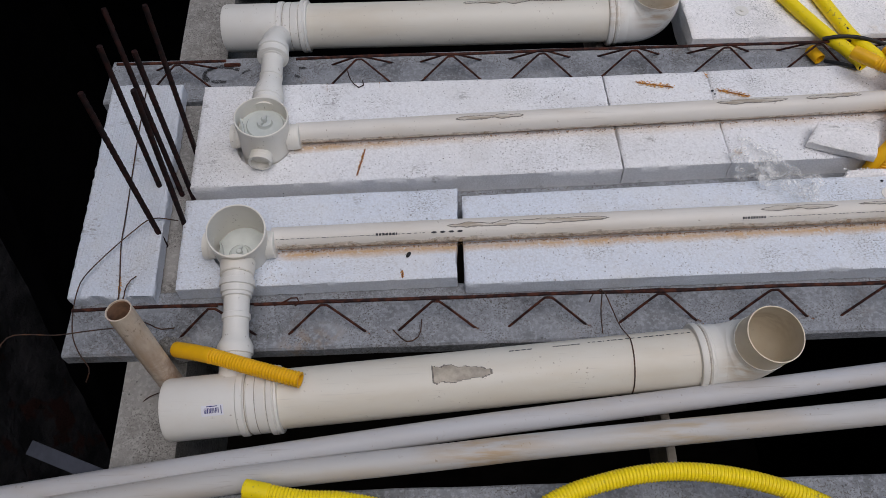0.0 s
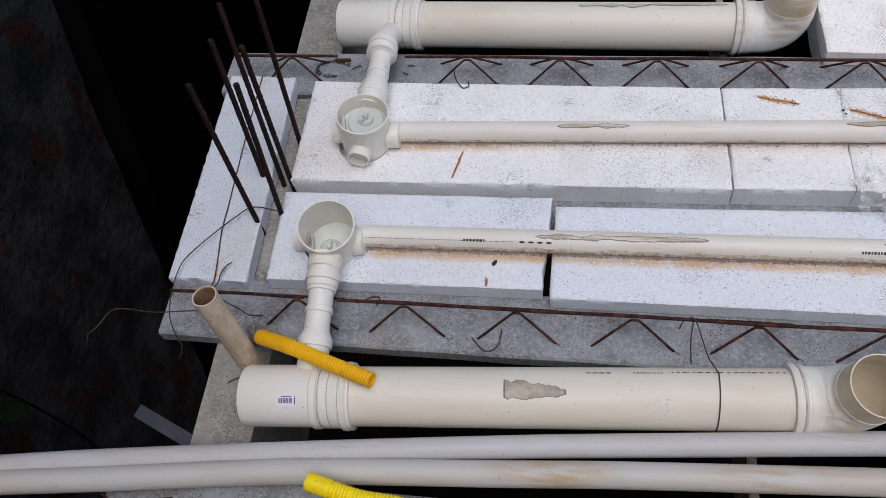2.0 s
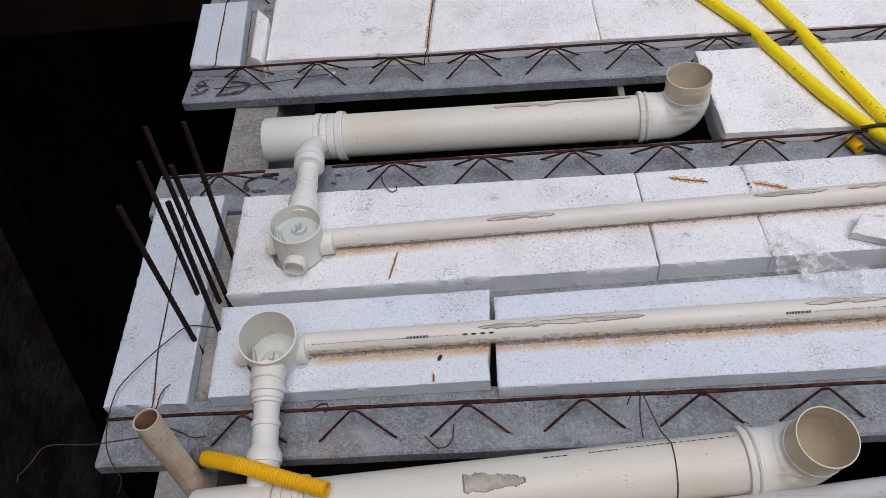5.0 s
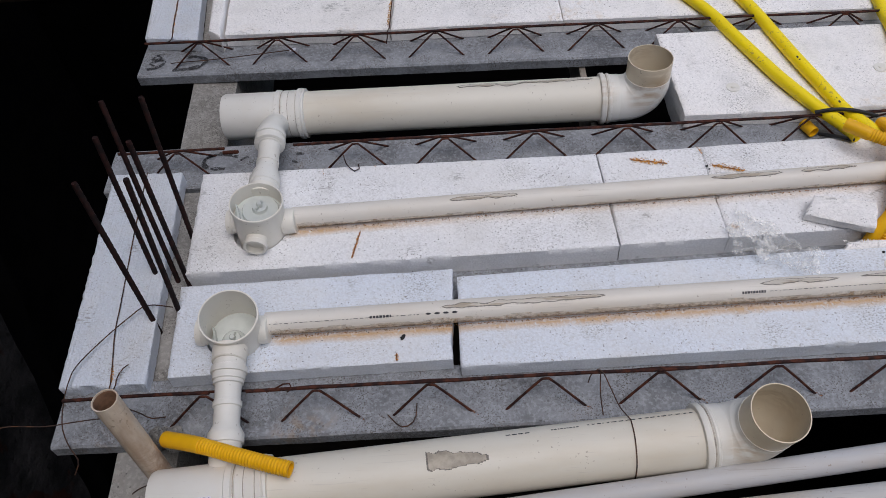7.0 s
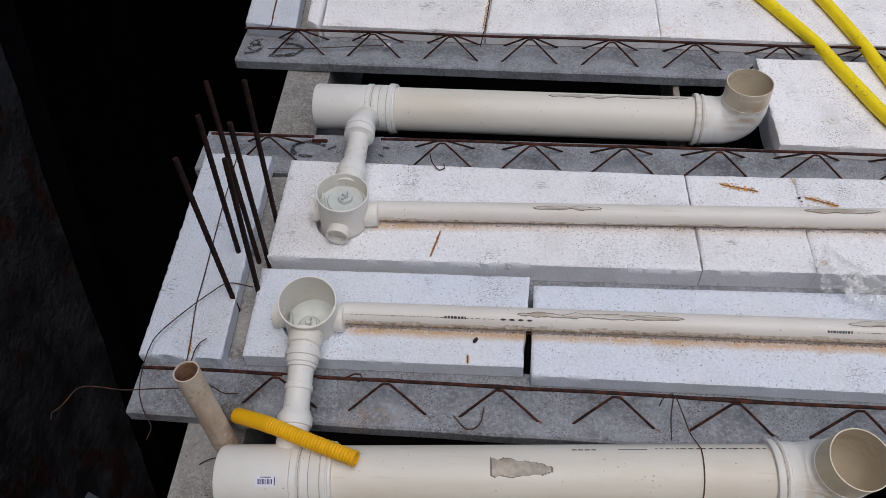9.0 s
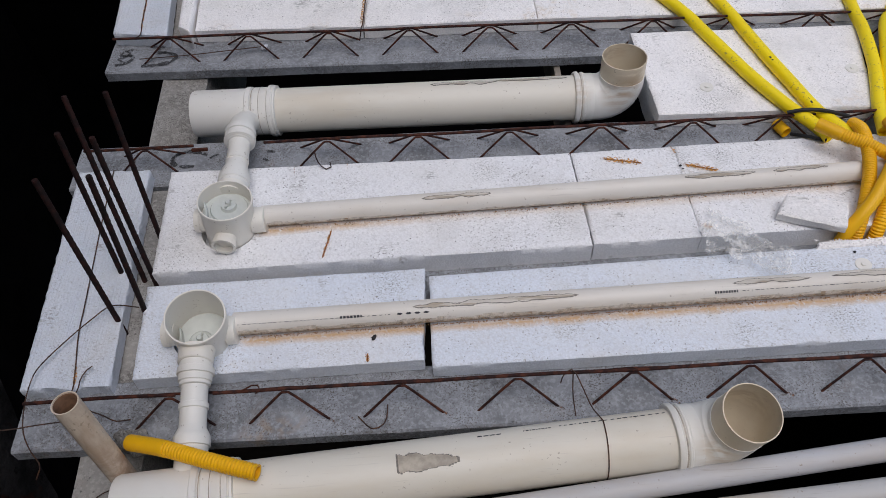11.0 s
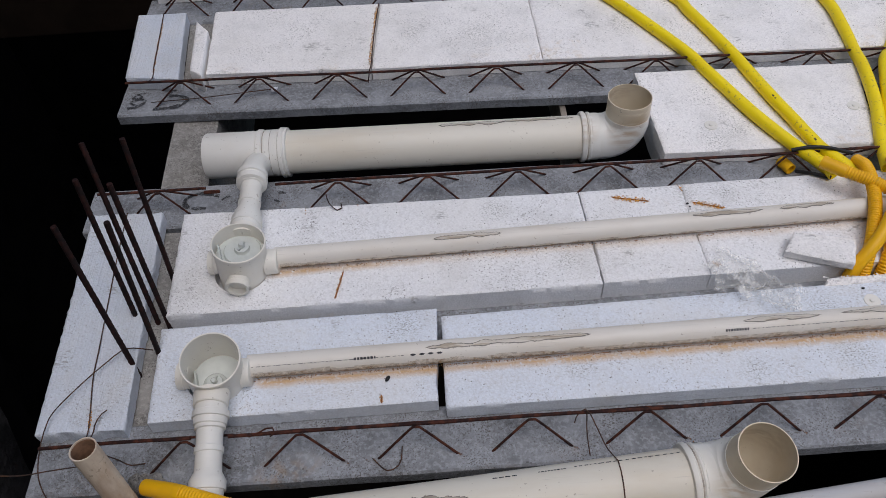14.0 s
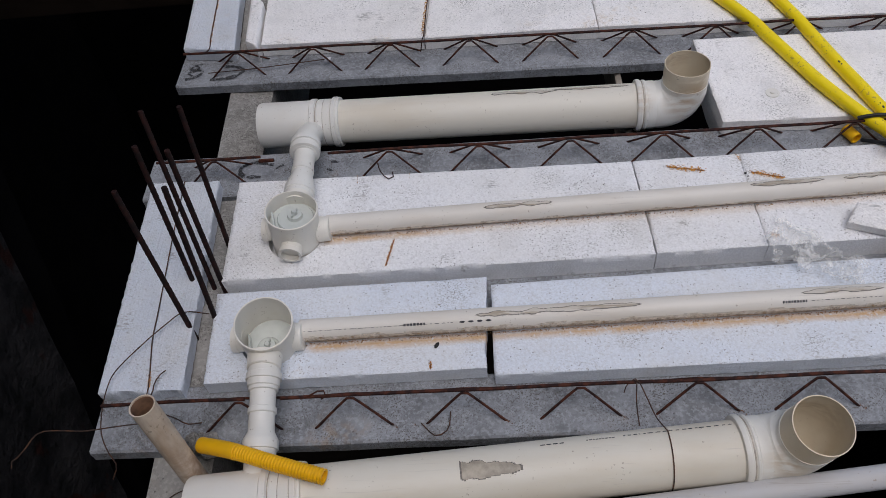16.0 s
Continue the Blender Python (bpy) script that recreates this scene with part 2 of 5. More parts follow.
WIRE = steel_material("tie wire", (0.05, 0.035, 0.03), (0.12, 0.06, 0.035))
SMEAR_EDGE = plain_material("dirty glue rim", (0.20, 0.175, 0.145), 0.5, 0.5, 150)
PEEL_PALE = plain_material("old pale glue", (0.47, 0.41, 0.32), 0.45, 0.40, 45)
PEEL = plain_material("old glue stain", (0.44, 0.39, 0.32), 0.5, 0.4, 60)
INK = plain_material("black ink", (0.03, 0.03, 0.035), 0.6)
RUST_DARK = plain_material("dark rust stain", (0.27, 0.12, 0.05), 0.9, 0.5, 200)
RUST_STAIN = plain_material("rust stain", (0.72, 0.34, 0.06), 0.9, 0.5, 200)
NAIL = steel_material("rusty nail", (0.16, 0.055, 0.018), (0.28, 0.10, 0.03))
CRUST = plain_material("brown crust", (0.30, 0.165, 0.095), 0.85, 0.4, 60)
# dust tones that also carry the shade under the pipes
DUST_SHADE_THIN = plain_material("thin orange dust and shade", (0.70, 0.51, 0.31), 0.9, 0.2, 200)
DUST_SHADE = plain_material("orange dust and shade", (0.66, 0.44, 0.24), 0.9, 0.2, 200)
PAINT_MARK = plain_material("black brush paint", (0.06, 0.06, 0.062), 0.9, 0.5, 160)
LABEL_WHITE = plain_material("paper label", (0.78, 0.78, 0.82), 0.6, 0.05)
LABEL_INK = plain_material("label print", (0.05, 0.05, 0.20), 0.6)
TAPE = plain_material("black tape", (0.009, 0.009, 0.010), 0.65)
WOOD = plain_material("grey shuttering board", (0.32, 0.28, 0.23), 0.85, 0.35, 25)
# near-black bases stand in for the deep shade of the pit
DEEP = plain_material("masonry painted pit-dark", (0.005, 0.0047, 0.0055), 0.95, 0.5, 5)
SOIL = plain_material("soil painted pit-dark", (0.006, 0.005, 0.004), 0.95, 0.5, 6)
BROWN_WALL = plain_material("brown wall, shade painted in", (0.022, 0.015, 0.011), 0.95, 0.4, 4)
BLUE_BAR = plain_material("dull metal bar", (0.07, 0.078, 0.105), 0.5, 0.3, 30)
INSIDE = plain_material("clear siphon plastic", (0.58, 0.605, 0.56), 0.18, 0.08, 60)


# dried glue wiped along a pipe: pipe colour with dirty streaks
SMEAR, _nt, _b = material("dried glue")
_at = place(_nt)
_c = mix(_nt, step(_nt, fine_noise(_nt, stretched(_nt, _at, 14, 190, 190), 1, 3), 0.48, 0.60), (0.60, 0.55, 0.47), (0.40, 0.335, 0.25))
_nt.links.new(_c, _b.inputs["Base Color"])
_b.inputs["Roughness"].default_value = 0.3


def patchy(m, scale, low, high, most=1.0):
    """Lets what lies below a thin stain show through in patches."""
    nt = m.node_tree
    mixer, clear = nt.nodes.new("ShaderNodeMixShader"), nt.nodes.new("ShaderNodeBsdfTransparent")
    nt.links.new(scaled(nt, step(nt, fine_noise(nt, place(nt), scale, 4), low, high), most), mixer.inputs[0])
    nt.links.new(clear.outputs[0], mixer.inputs[1])
    nt.links.new(nt.nodes["Principled BSDF"].outputs[0], mixer.inputs[2])
    nt.links.new(mixer.outputs[0], nt.nodes["Material Output"].inputs[0])


patchy(RUST_DARK, 260, 0.36, 0.66, 0.9)
patchy(RUST_STAIN, 230, 0.36, 0.64, 0.9)
patchy(DUST_SHADE, 130, 0.25, 0.70, 0.85)
patchy(DUST_SHADE_THIN, 90, 0.20, 0.80, 0.5)
patchy(PAINT_MARK, 170, 0.34, 0.56, 0.95)

# plant leaf, its green lowered to near black for the pit's shade
LEAF, _nt, _b = material("vine leaf")
_at = place(_nt)
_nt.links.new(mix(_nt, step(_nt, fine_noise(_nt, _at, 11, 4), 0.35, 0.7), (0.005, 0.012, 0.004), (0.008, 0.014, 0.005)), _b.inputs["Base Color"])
_b.inputs["Roughness"].default_value = 0.8
_b.inputs["Specular IOR Level"].default_value = 0.15

# clear crumpled film
FILM, _nt, _b = material("clear plastic film")
_mixer = _nt.nodes.new("ShaderNodeMixShader")
_clear = _nt.nodes.new("ShaderNodeBsdfTransparent")
_clear.inputs[0].default_value = (0.985, 0.985, 0.98, 1)
_fac = node(_nt, "ShaderNodeMapRange", [(0, fine_noise(_nt, place(_nt), 45, 4))], i1=0.40, i2=0.72, i3=0.08, i4=0.68)
_b.inputs["Base Color"].default_value = (0.88, 0.87, 0.83, 1)
_b.inputs["Roughness"].default_value = 0.16
_nt.links.new(_fac.outputs[0], _mixer.inputs[0])
_nt.links.new(_clear.outputs[0], _mixer.inputs[1])
_nt.links.new(_b.outputs[0], _mixer.inputs[2])
_nt.links.new(_mixer.outputs[0], _nt.nodes["Material Output"].inputs[0])

# left wall: plaster fallen off in places, red brick below; all tones darkened for pit shade
WALL_OLD, _nt, _b = material("old wall with brick showing")
_at = place(_nt)
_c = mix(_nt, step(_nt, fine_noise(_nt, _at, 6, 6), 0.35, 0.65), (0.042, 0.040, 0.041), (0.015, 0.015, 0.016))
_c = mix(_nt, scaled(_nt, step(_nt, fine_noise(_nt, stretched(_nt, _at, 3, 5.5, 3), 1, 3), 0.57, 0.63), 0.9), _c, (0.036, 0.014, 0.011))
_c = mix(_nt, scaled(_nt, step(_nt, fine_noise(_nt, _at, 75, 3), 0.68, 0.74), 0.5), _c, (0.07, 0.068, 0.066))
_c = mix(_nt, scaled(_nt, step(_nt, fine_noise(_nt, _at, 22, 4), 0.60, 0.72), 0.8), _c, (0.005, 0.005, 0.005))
_nt.links.new(_c, _b.inputs["Base Color"])
_b.inputs["Roughness"].default_value = 0.95
_b.inputs["Specular IOR Level"].default_value = 0.1
relief(_nt, _b, fine_noise(_nt, _at, 30, 7), 0.9, 0.02)


# ---- mesh helpers ----
def finish(bm, name, mat, smooth=None):
    me = bpy.data.meshes.new(name)
    bmesh.ops.recalc_face_normals(bm, faces=bm.faces)
    bm.to_mesh(me)
    bm.free()
    me.materials.append(mat)
    if smooth is not None:
        me.shade_smooth()
        me.set_sharp_from_angle(angle=radians(smooth))
    return me


def part(name, bm, mat, parent=None, label="", smooth=None):
    ob = new(name, finish(bm, name, mat, smooth))
    if parent:
        ob.parent = parent
    return tagged(ob, label)


def thing(name, label, category, group="", at=None):
    ob = new(name)
    ob.empty_display_size = 0.05
    if at is not None:
        ob.matrix_basis = at
    return tagged(ob, label, category, group)


def add_box(bm, lo, hi, bevel=0.0):
    made = bmesh.ops.create_cube(bm, size=1, matrix=Matrix.Translation([(a + b) / 2 for a, b in zip(lo, hi)]) @ Matrix.Diagonal([b - a for a, b in zip(lo, hi)] + [1]))
    if bevel:
        edges = list({e for v in made["verts"] for e in v.link_edges})
        bmesh.ops.bevel(bm, geom=edges, offset=bevel, segments=2, affect="EDGES")
    return bm


def smooth_path(points, gap):
    """A smooth line through the points, sampled at an even distance."""
    p = [Vector(v) for v in points]
    p = [2 * p[0] - p[1]] + p + [2 * p[-1] - p[-2]]
    dense = []
    for i in range(1, len(p) - 2):
        a, b, c, d = p[i - 1:i + 3]
        for k in range(40):
            s = k / 40
            dense.append(0.5 * (2 * b + (c - a) * s + (2 * a - 5 * b + 4 * c - d) * s * s + (3 * b - a - 3 * c + d) * s ** 3))
    dense.append(p[-2])
    run = [0.0]
    for a, b in zip(dense, dense[1:]):
        run.append(run[-1] + (b - a).length)
    n = max(2, round(run[-1] / gap))
    out, j = [], 0
    for k in range(n + 1):
        want = run[-1] * k / n
        while j < len(run) - 2 and run[j + 1] < want:
            j += 1
        f = (want - run[j]) / max(1e-9, run[j + 1] - run[j])
        out.append(dense[j].lerp(dense[j + 1], min(1, f)))
    return out


def sweep(bm, path, stations, segs=20, caps=True):
    """Rings round a path; stations: (index on the path, radius), in the order in which they are joined."""
    path = [Vector(p) for p in path]
    dirs = [(path[min(i + 1, len(path) - 1)] - path[max(i - 1, 0)]).normalized() for i in range(len(path))]
    side = dirs[0].orthogonal().normalized()
    frames = []
    for d in dirs:
        side = (side - d * side.dot(d)).normalized()
        frames.append((side, d.cross(side)))
    rings = []
    for i, r in stations:
        u, w = frames[i]
        rings.append([bm.verts.new(path[i] + r * (math.cos(a) * u + math.sin(a) * w)) for a in (2 * math.pi * k / segs for k in range(segs))])
    for a, b in zip(rings, rings[1:]):
        for k in range(segs):
            bm.faces.new((a[k], a[(k + 1) % segs], b[(k + 1) % segs], b[k]))
    if caps:
        bm.faces.new(rings[0][::-1])
        bm.faces.new(rings[-1])
    return bm


def rod(bm, a, b, r, segs=8):
    return sweep(bm, [a, b], [(0, r), (1, r)], segs)


def _turned(bm, a, b, profile, segs):
    d = (b - a)
    u = d.normalized().orthogonal().normalized()
    w = d.normalized().cross(u)
    rings = [[bm.verts.new(a + d * s + r * (math.cos(t) * u + math.sin(t) * w)) for t in (2 * math.pi * k / segs for k in range(segs))] for s, r in profile]
    for p, q in zip(rings, rings[1:]):
        for k in range(segs):
            bm.faces.new((p[k], p[(k + 1) % segs], q[(k + 1) % segs], q[k]))
    bm.faces.new(rings[0][::-1])
    bm.faces.new(rings[-1])
    return bm


def hollow(bm, path, r_out, r_in, segs=36):
    """An open tube along a path; r_out is one radius or one for each point."""
    n = len(path)
    ro = r_out if isinstance(r_out, list) else [r_out] * n
    st = [(i, ro[i]) for i in range(n)] + [(i, r_in) for i in range(n - 1, -1, -1)]
    st.append((0, ro[0]))
    return sweep(bm, path, st, segs, caps=False)


def on_pipe(bm, a, b, r, s0, s1, a0, a1, mask=None, ns=40, na=10):
    """A thin film on a pipe from a to b: metres along it, degrees from its top towards the viewer's side."""
    a, b = Vector(a), Vector(b)
    d = (b - a).normalized()
    up = (Vector((0, 0, 1)) - d * d.z).normalized()
    near = d.cross(up)
    near = near if near.y < 0 else -near
    grid = {}

    def vert(i, j):
        if (i, j) not in grid:
            s, t = s0 + (s1 - s0) * i / ns, radians(a0 + (a1 - a0) * j / na)
            grid[i, j] = bm.verts.new(a + d * s + r * (math.cos(t) * up + math.sin(t) * near))
        return grid[i, j]

    for i in range(ns):
        for j in range(na):
            if mask is None or mask((i + 0.5) / ns, (j + 0.5) / na):
                bm.faces.new((vert(i, j), vert(i + 1, j), vert(i + 1, j + 1), vert(i, j + 1)))
    return bm


def ragged(seed, size=1.0, wild=0.50):
    """A long lobed patch with blunt ends."""
    def mask(u, v):
        half = 0.45 * max(0.0, 1 - abs(2 * u - 1) ** 7) * (0.72 + wild * noise.noise(Vector((u * 7 + seed, 0, seed * 3.1))))
        mid = 0.5 + 0.16 * noise.noise(Vector((u * 4 + seed, 5.0, seed)))
        rough = 0.05 * noise.noise(Vector((u * 45, v * 6, seed)))
        return abs(v - mid) + rough < half - (1 - size) and 1 - size < u * 3 and 1 - size < (1 - u) * 3
    return mask


def smear(parent, a, b, r, s0, s1, a0, a1, seed):
    n = max(16, int((s1 - s0) / 0.002))
    part("glue_rim", on_pipe(bmesh.new(), a, b, r + 0.0004, s0, s1, a0, a1, ragged(seed, 1.0), n, 30), SMEAR_EDGE, parent, "dirty edge of a glue smear")
    part("glue_smear", on_pipe(bmesh.new(), a, b, r + 0.0008, s0, s1, a0, a1, ragged(seed, 0.90), n, 30), SMEAR, parent, "dried grey glue smear")


def print_line(parent, a, b, r, s0, s1, angle, seed, dots=0):
    """Faint small print along a pipe, too small to read: plain bars."""
    rng, bm, s = random.Random(seed), bmesh.new(), s0
    while s < s1:
        w = rng.uniform(0.002, 0.009)
        on_pipe(bm, a, b, r + 0.0005, s, min(s1, s + w), angle - 1.3, angle + 1.3, None, 1, 1)
        s += w + rng.uniform(0.002, 0.006)
    for k in range(dots):
        s = s1 + 0.012 + k * 0.016
        on_pipe(bm, a, b, r + 0.0005, s, s + 0.010, angle - 5, angle + 5, lambda u, v: (2 * u - 1) ** 2 + (2 * v - 1) ** 2 < 1, 8, 8)
    part("printed_line", bm, INK, parent, "row of black printed bars and dots")


def thick_print(parent, a, b, r, s0, s1, angle, half, seed):
    rng, bm, s = random.Random(seed), bmesh.new(), s0
    while s < s1:
        w = rng.uniform(0.0025, 0.005)
        on_pipe(bm, a, b, r + 0.0005, s, s + w, angle - half, angle + half, None, 1, 1)
        s += w + 0.0016
    part("printed_block", bm, INK, parent, "block of black printed bars")


def wire(name, points, r, mat, label, category="wire", group=""):
    path = smooth_path(points, 0.012)
    ob = part(name, sweep(bmesh.new(), path, [(i, r) for i in range(len(path))], 6), mat, None, label, 60)
    return tagged(ob, "", category, group)


def ribbed(points, r, pitch=0.0052, first=0, segs=14):
    """A corrugated hose, from the given station of its path on."""
    path = smooth_path(points, pitch / 4)
    n = len(path)
    st = [(i, r * (1.0 if i % 4 < 2 else 0.90)) for i in range(first, n)] + [(n - 1, r * 0.78), (n - 6, r * 0.76)]
    st = [(first + 5, r * 0.76), (first, r * 0.78)] + st
    return sweep(bmesh.new(), path, st, segs)


def smooth_end(points, r, pitch, length):
    """The plain sleeve at the first end of a corrugated hose, with its open mouth."""
    path = smooth_path(points, pitch / 4)
    k = round(length / (pitch / 4))
    st = [(8, r * 0.80), (0, r * 0.88), (0, r * 1.0)] + [(i, r * 1.03) for i in range(1, k)] + [(k, r * 0.97)]
    return sweep(bmesh.new(), path, st, 20)


# ---- setting: pit, walls, ground ----
def setting(name, bm, mat, label, smooth=None):
    return tagged(part(name, bm, mat, None, label, smooth), "", "", "", "structure")


setting("ground", add_box(bmesh.new(), (-30, -30, -5.2), (30, 30, -5.0)), SOIL, "soil at the bottom of the pit, its darkness painted in")


def rough_sheet(corner_a, corner_b, corner_c, corner_d, n, m, push, seed, thick):
    """A wall face with an uneven surface, on a solid slab."""
    bm = bmesh.new()
    ca, cb, cc, cd = (Vector(c) for c in (corner_a, corner_b, corner_c, corner_d))
    normal = (cb - ca).cross(cd - ca).normalized()
    front, back = [], []
    for j in range(m + 1):
        for i in range(n + 1):
            u, v = i / n, j / m
            p = ca.lerp(cb, u).lerp(cd.lerp(cc, u), v)
            q = noise.fractal(p * 3.1 + Vector((seed, 0, 0)), 0.9, 2.1, 5)
            front.append(bm.verts.new(p + normal * push * q))
            back.append(bm.verts.new(p - normal * thick))
    w = n + 1
    for j in range(m):
        for i in range(n):
            k = j * w + i
            bm.faces.new((front[k], front[k + 1], front[k + w + 1], front[k + w]))
            bm.faces.new((back[k], back[k + w], back[k + w + 1], back[k + 1]))
    rim = [i for i in range(w)] + [j * w + n for j in range(1, m + 1)] + [m * w + i for i in range(n - 1, -1, -1)] + [j * w for j in range(m - 1, 0, -1)]
    for a, b in zip(rim, rim[1:] + rim[:1]):
        bm.faces.new((front[a], back[a], back[b], front[b]))
    return bm


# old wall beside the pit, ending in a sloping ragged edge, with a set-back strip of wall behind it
# both carried up out of view to block light from the left side
setting("wall_west", rough_sheet((-1.0, -3.0, -5.0), (-1.0, -0.41, -5.0), (-1.0, 3.376, 6.4), (-1.0, -3.0, 6.4), 110, 240, 0.018, 3, 0.25), WALL_OLD, "old wall with plaster fallen off red brick, shade painted in", 60)
setting("wall_west_return", rough_sheet((-1.06, -0.46, -5.0), (-1.06, -0.18, -5.0), (-1.06, 3.593, 6.4), (-1.06, 3.286, 6.4), 12, 240, 0.010, 9, 0.22), DEEP, "set-back strip of wall behind the ragged edge, darkness painted in", 60)
# three walls added round the void so light enters only through the gaps
setting("light_block_pit_end", add_box(bmesh.new(), (-2.4, -3.0, -5.0), (-2.2, 4.2, 3.4)), DEEP, "added wall that keeps light out of the pit")
setting("light_block_north", add_box(bmesh.new(), (-2.2, 4.0, -5.0), (3.2, 4.2, 0.0)), DEEP, "added wall that keeps light out of the pit")
setting("light_block_east", add_box(bmesh.new(), (3.0, -1.8, -5.0), (3.2, 4.0, -0.030)), DEEP, "unseen wall added to block light under the floor")
# added behind the camera, unseen, to cut light on the near side
setting("light_block_south", add_box(bmesh.new(), (-1.0, -2.0, -5.0), (3.2, -1.8, 1.55)), WALL_OLD, "unseen wall added to dim the near side")
# brown base darkened for shade; unseen top raised to block the sky
setting("beam_north", add_box(bmesh.new(), (-2.2, 2.6, -0.86), (-0.25, 2.8, 2.0), 0.01), BROWN_WALL, "brown wall hanging over the pit, shade painted in")
# bearing beam below the joist ends, a little out of square
bm = rough_sheet((0.078, -1.9, -0.031), (0.188, -1.9, -0.031), (0.03, 4.1, -0.031), (-0.085, 4.1, -0.031), 8, 300, 0.003, 5, 0.30)
setting("bearing_beam", bm, BEAM_CONCRETE, "rough grey concrete bearing beam under the joist ends", 40)
setting("shuttering_board", add_box(bmesh.new(), (0.985, -1.9, -0.16), (1.000, 4.1, -0.034), 0.002), WOOD, "thin grey shuttering board under the joists")


# rough mortar level with the joists, filling the channel round the starter bars
bm = rough_sheet((0.040, 0.062, -0.006), (0.128, 0.062, -0.006), (0.118, 0.532, -0.006), (0.035, 0.532, -0.006), 12, 60, 0.003, 15, 0.024)
setting("mortar_fill", bm, BEAM_CONCRETE, "rough grey mortar between the strip and the blocks", 40)
bm = rough_sheet((0.010, 1.063, -0.006), (0.092, 1.061, -0.006), (0.078, 1.322, -0.006), (-0.012, 1.325, -0.006), 12, 40, 0.003, 16, 0.024)
setting("mortar_fill", bm, BEAM_CONCRETE, "rough grey mortar in the far gap between blocks", 40)


# ---- joists with lattice trusses ----
TRUSS_LEG = bmesh.new()
for sx in (-1, 1):
    leg = smooth_path([(0, -0.0045, 0.0545), (sx * 0.010, -0.006, 0.051), (sx * 0.075, -0.0345, -0.006)], 0.008)
    sweep(TRUSS_LEG, leg, [(i, 0.0024) for i in range(len(leg))], 7)
LEG_MESH = finish(TRUSS_LEG, "diagonal", STEEL, 60)


def joist(label, x0, x1, y0, slope, first, cuts=(), width=0.127, start=None, bar=0.0034):
    """A precast joist along x, with its lattice truss: top bar pieces and a bent diagonal on each side every 0.2 m."""
    j = thing("lattice_joist", label, "joist", "precast joists", pose(0, y0, 0, 0, 0, math.degrees(math.atan(slope))))
    bm = bmesh.new()
    n = 110
    loops = []
    for i in range(n + 1):
        x = x0 + (x1 - x0) * i / n
        ya, yb = (0.0016 * noise.noise(Vector((x * 9, y0, k))) for k in (0.3, 7.1))
        zz = 0.0012 * noise.noise(Vector((x * 13, y0, 3)))
        h = width / 2
        prof = [(-h - ya, -0.030), (-h - ya, -0.004), (-h + 0.004 - ya, zz), (-h / 3, zz * 0.5), (h / 3, 0.001), (h - 0.004 + yb, zz), (h + yb, -0.004), (h + yb, -0.030)]
        loops.append([bm.verts.new((x, y, z)) for y, z in prof])
    for a, b in zip(loops, loops[1:]):
        for k in range(8):
            bm.faces.new((a[k], b[k], b[(k + 1) % 8], a[(k + 1) % 8]))
    bm.faces.new(loops[0]), bm.faces.new(loops[-1][::-1])
    part("concrete_slab", bm, CONCRETE, j, "pale grey precast concrete strip", 40)
    edges = [start if start is not None else x0 + 0.03] + [v for c in cuts for v in c] + [x1 - 0.02]
    for a, b in zip(edges[::2], edges[1::2]):
        pts = [(x, 0.0010 * math.sin(x * 17 + y0 * 9), 0.0585 + 0.0010 * math.sin(x * 11 + y0 * 5)) for x in (a + (b - a) * k / 24 for k in range(25))]
        part("top_bar", sweep(bmesh.new(), pts, [(k, bar) for k in range(25)], 8), STEEL, j, "rusty top bar", 60)
    x = first
    while x < x1 - 0.1:
        skip = any(a < x < b for a, b in cuts)
        for side in (0, 180):
            if skip:
                continue
            d = new("diagonal", LEG_MESH)
            d.parent = j
            d.matrix_basis = pose(x, 0, 0, 0, 0, side)
        x += 0.2
    return j


JOIST = "precast concrete joist, rusty lattice truss"
joist_z = joist(JOIST + " under loose pipes", -0.075, 3.16, -0.397, 0.0, -0.023, start=-0.028, width=0.155)
joist_a = joist(JOIST + " beside the sewer pipe", -0.082, 3.16, -0.003, 0.0, 0.2, cuts=((0.212, 0.277),), start=-0.05)
joist_m = joist(JOIST + " sunk between polystyrene rows", 0.125, 3.16, 0.262, 0.010, 99, width=0.11, start=3.0)
joist_m.location.z = -0.014
joist_b = joist(JOIST + " crossed by the drain outlet", -0.130, 3.16, 0.6065, -0.0085, 0.043, cuts=((0.150, 0.305),), start=-0.09)
joist_c = joist(JOIST + " with black painted strokes", -0.135, 3.16, 0.995, -0.033, 0.03, start=-0.11)
for low in (joist_b, joist_c):
    low.scale.z = 0.91  # lower trusses
joist_d = joist(JOIST + " at the far side", -0.145, 3.16, 1.388, -0.033, -0.03, start=-0.10)


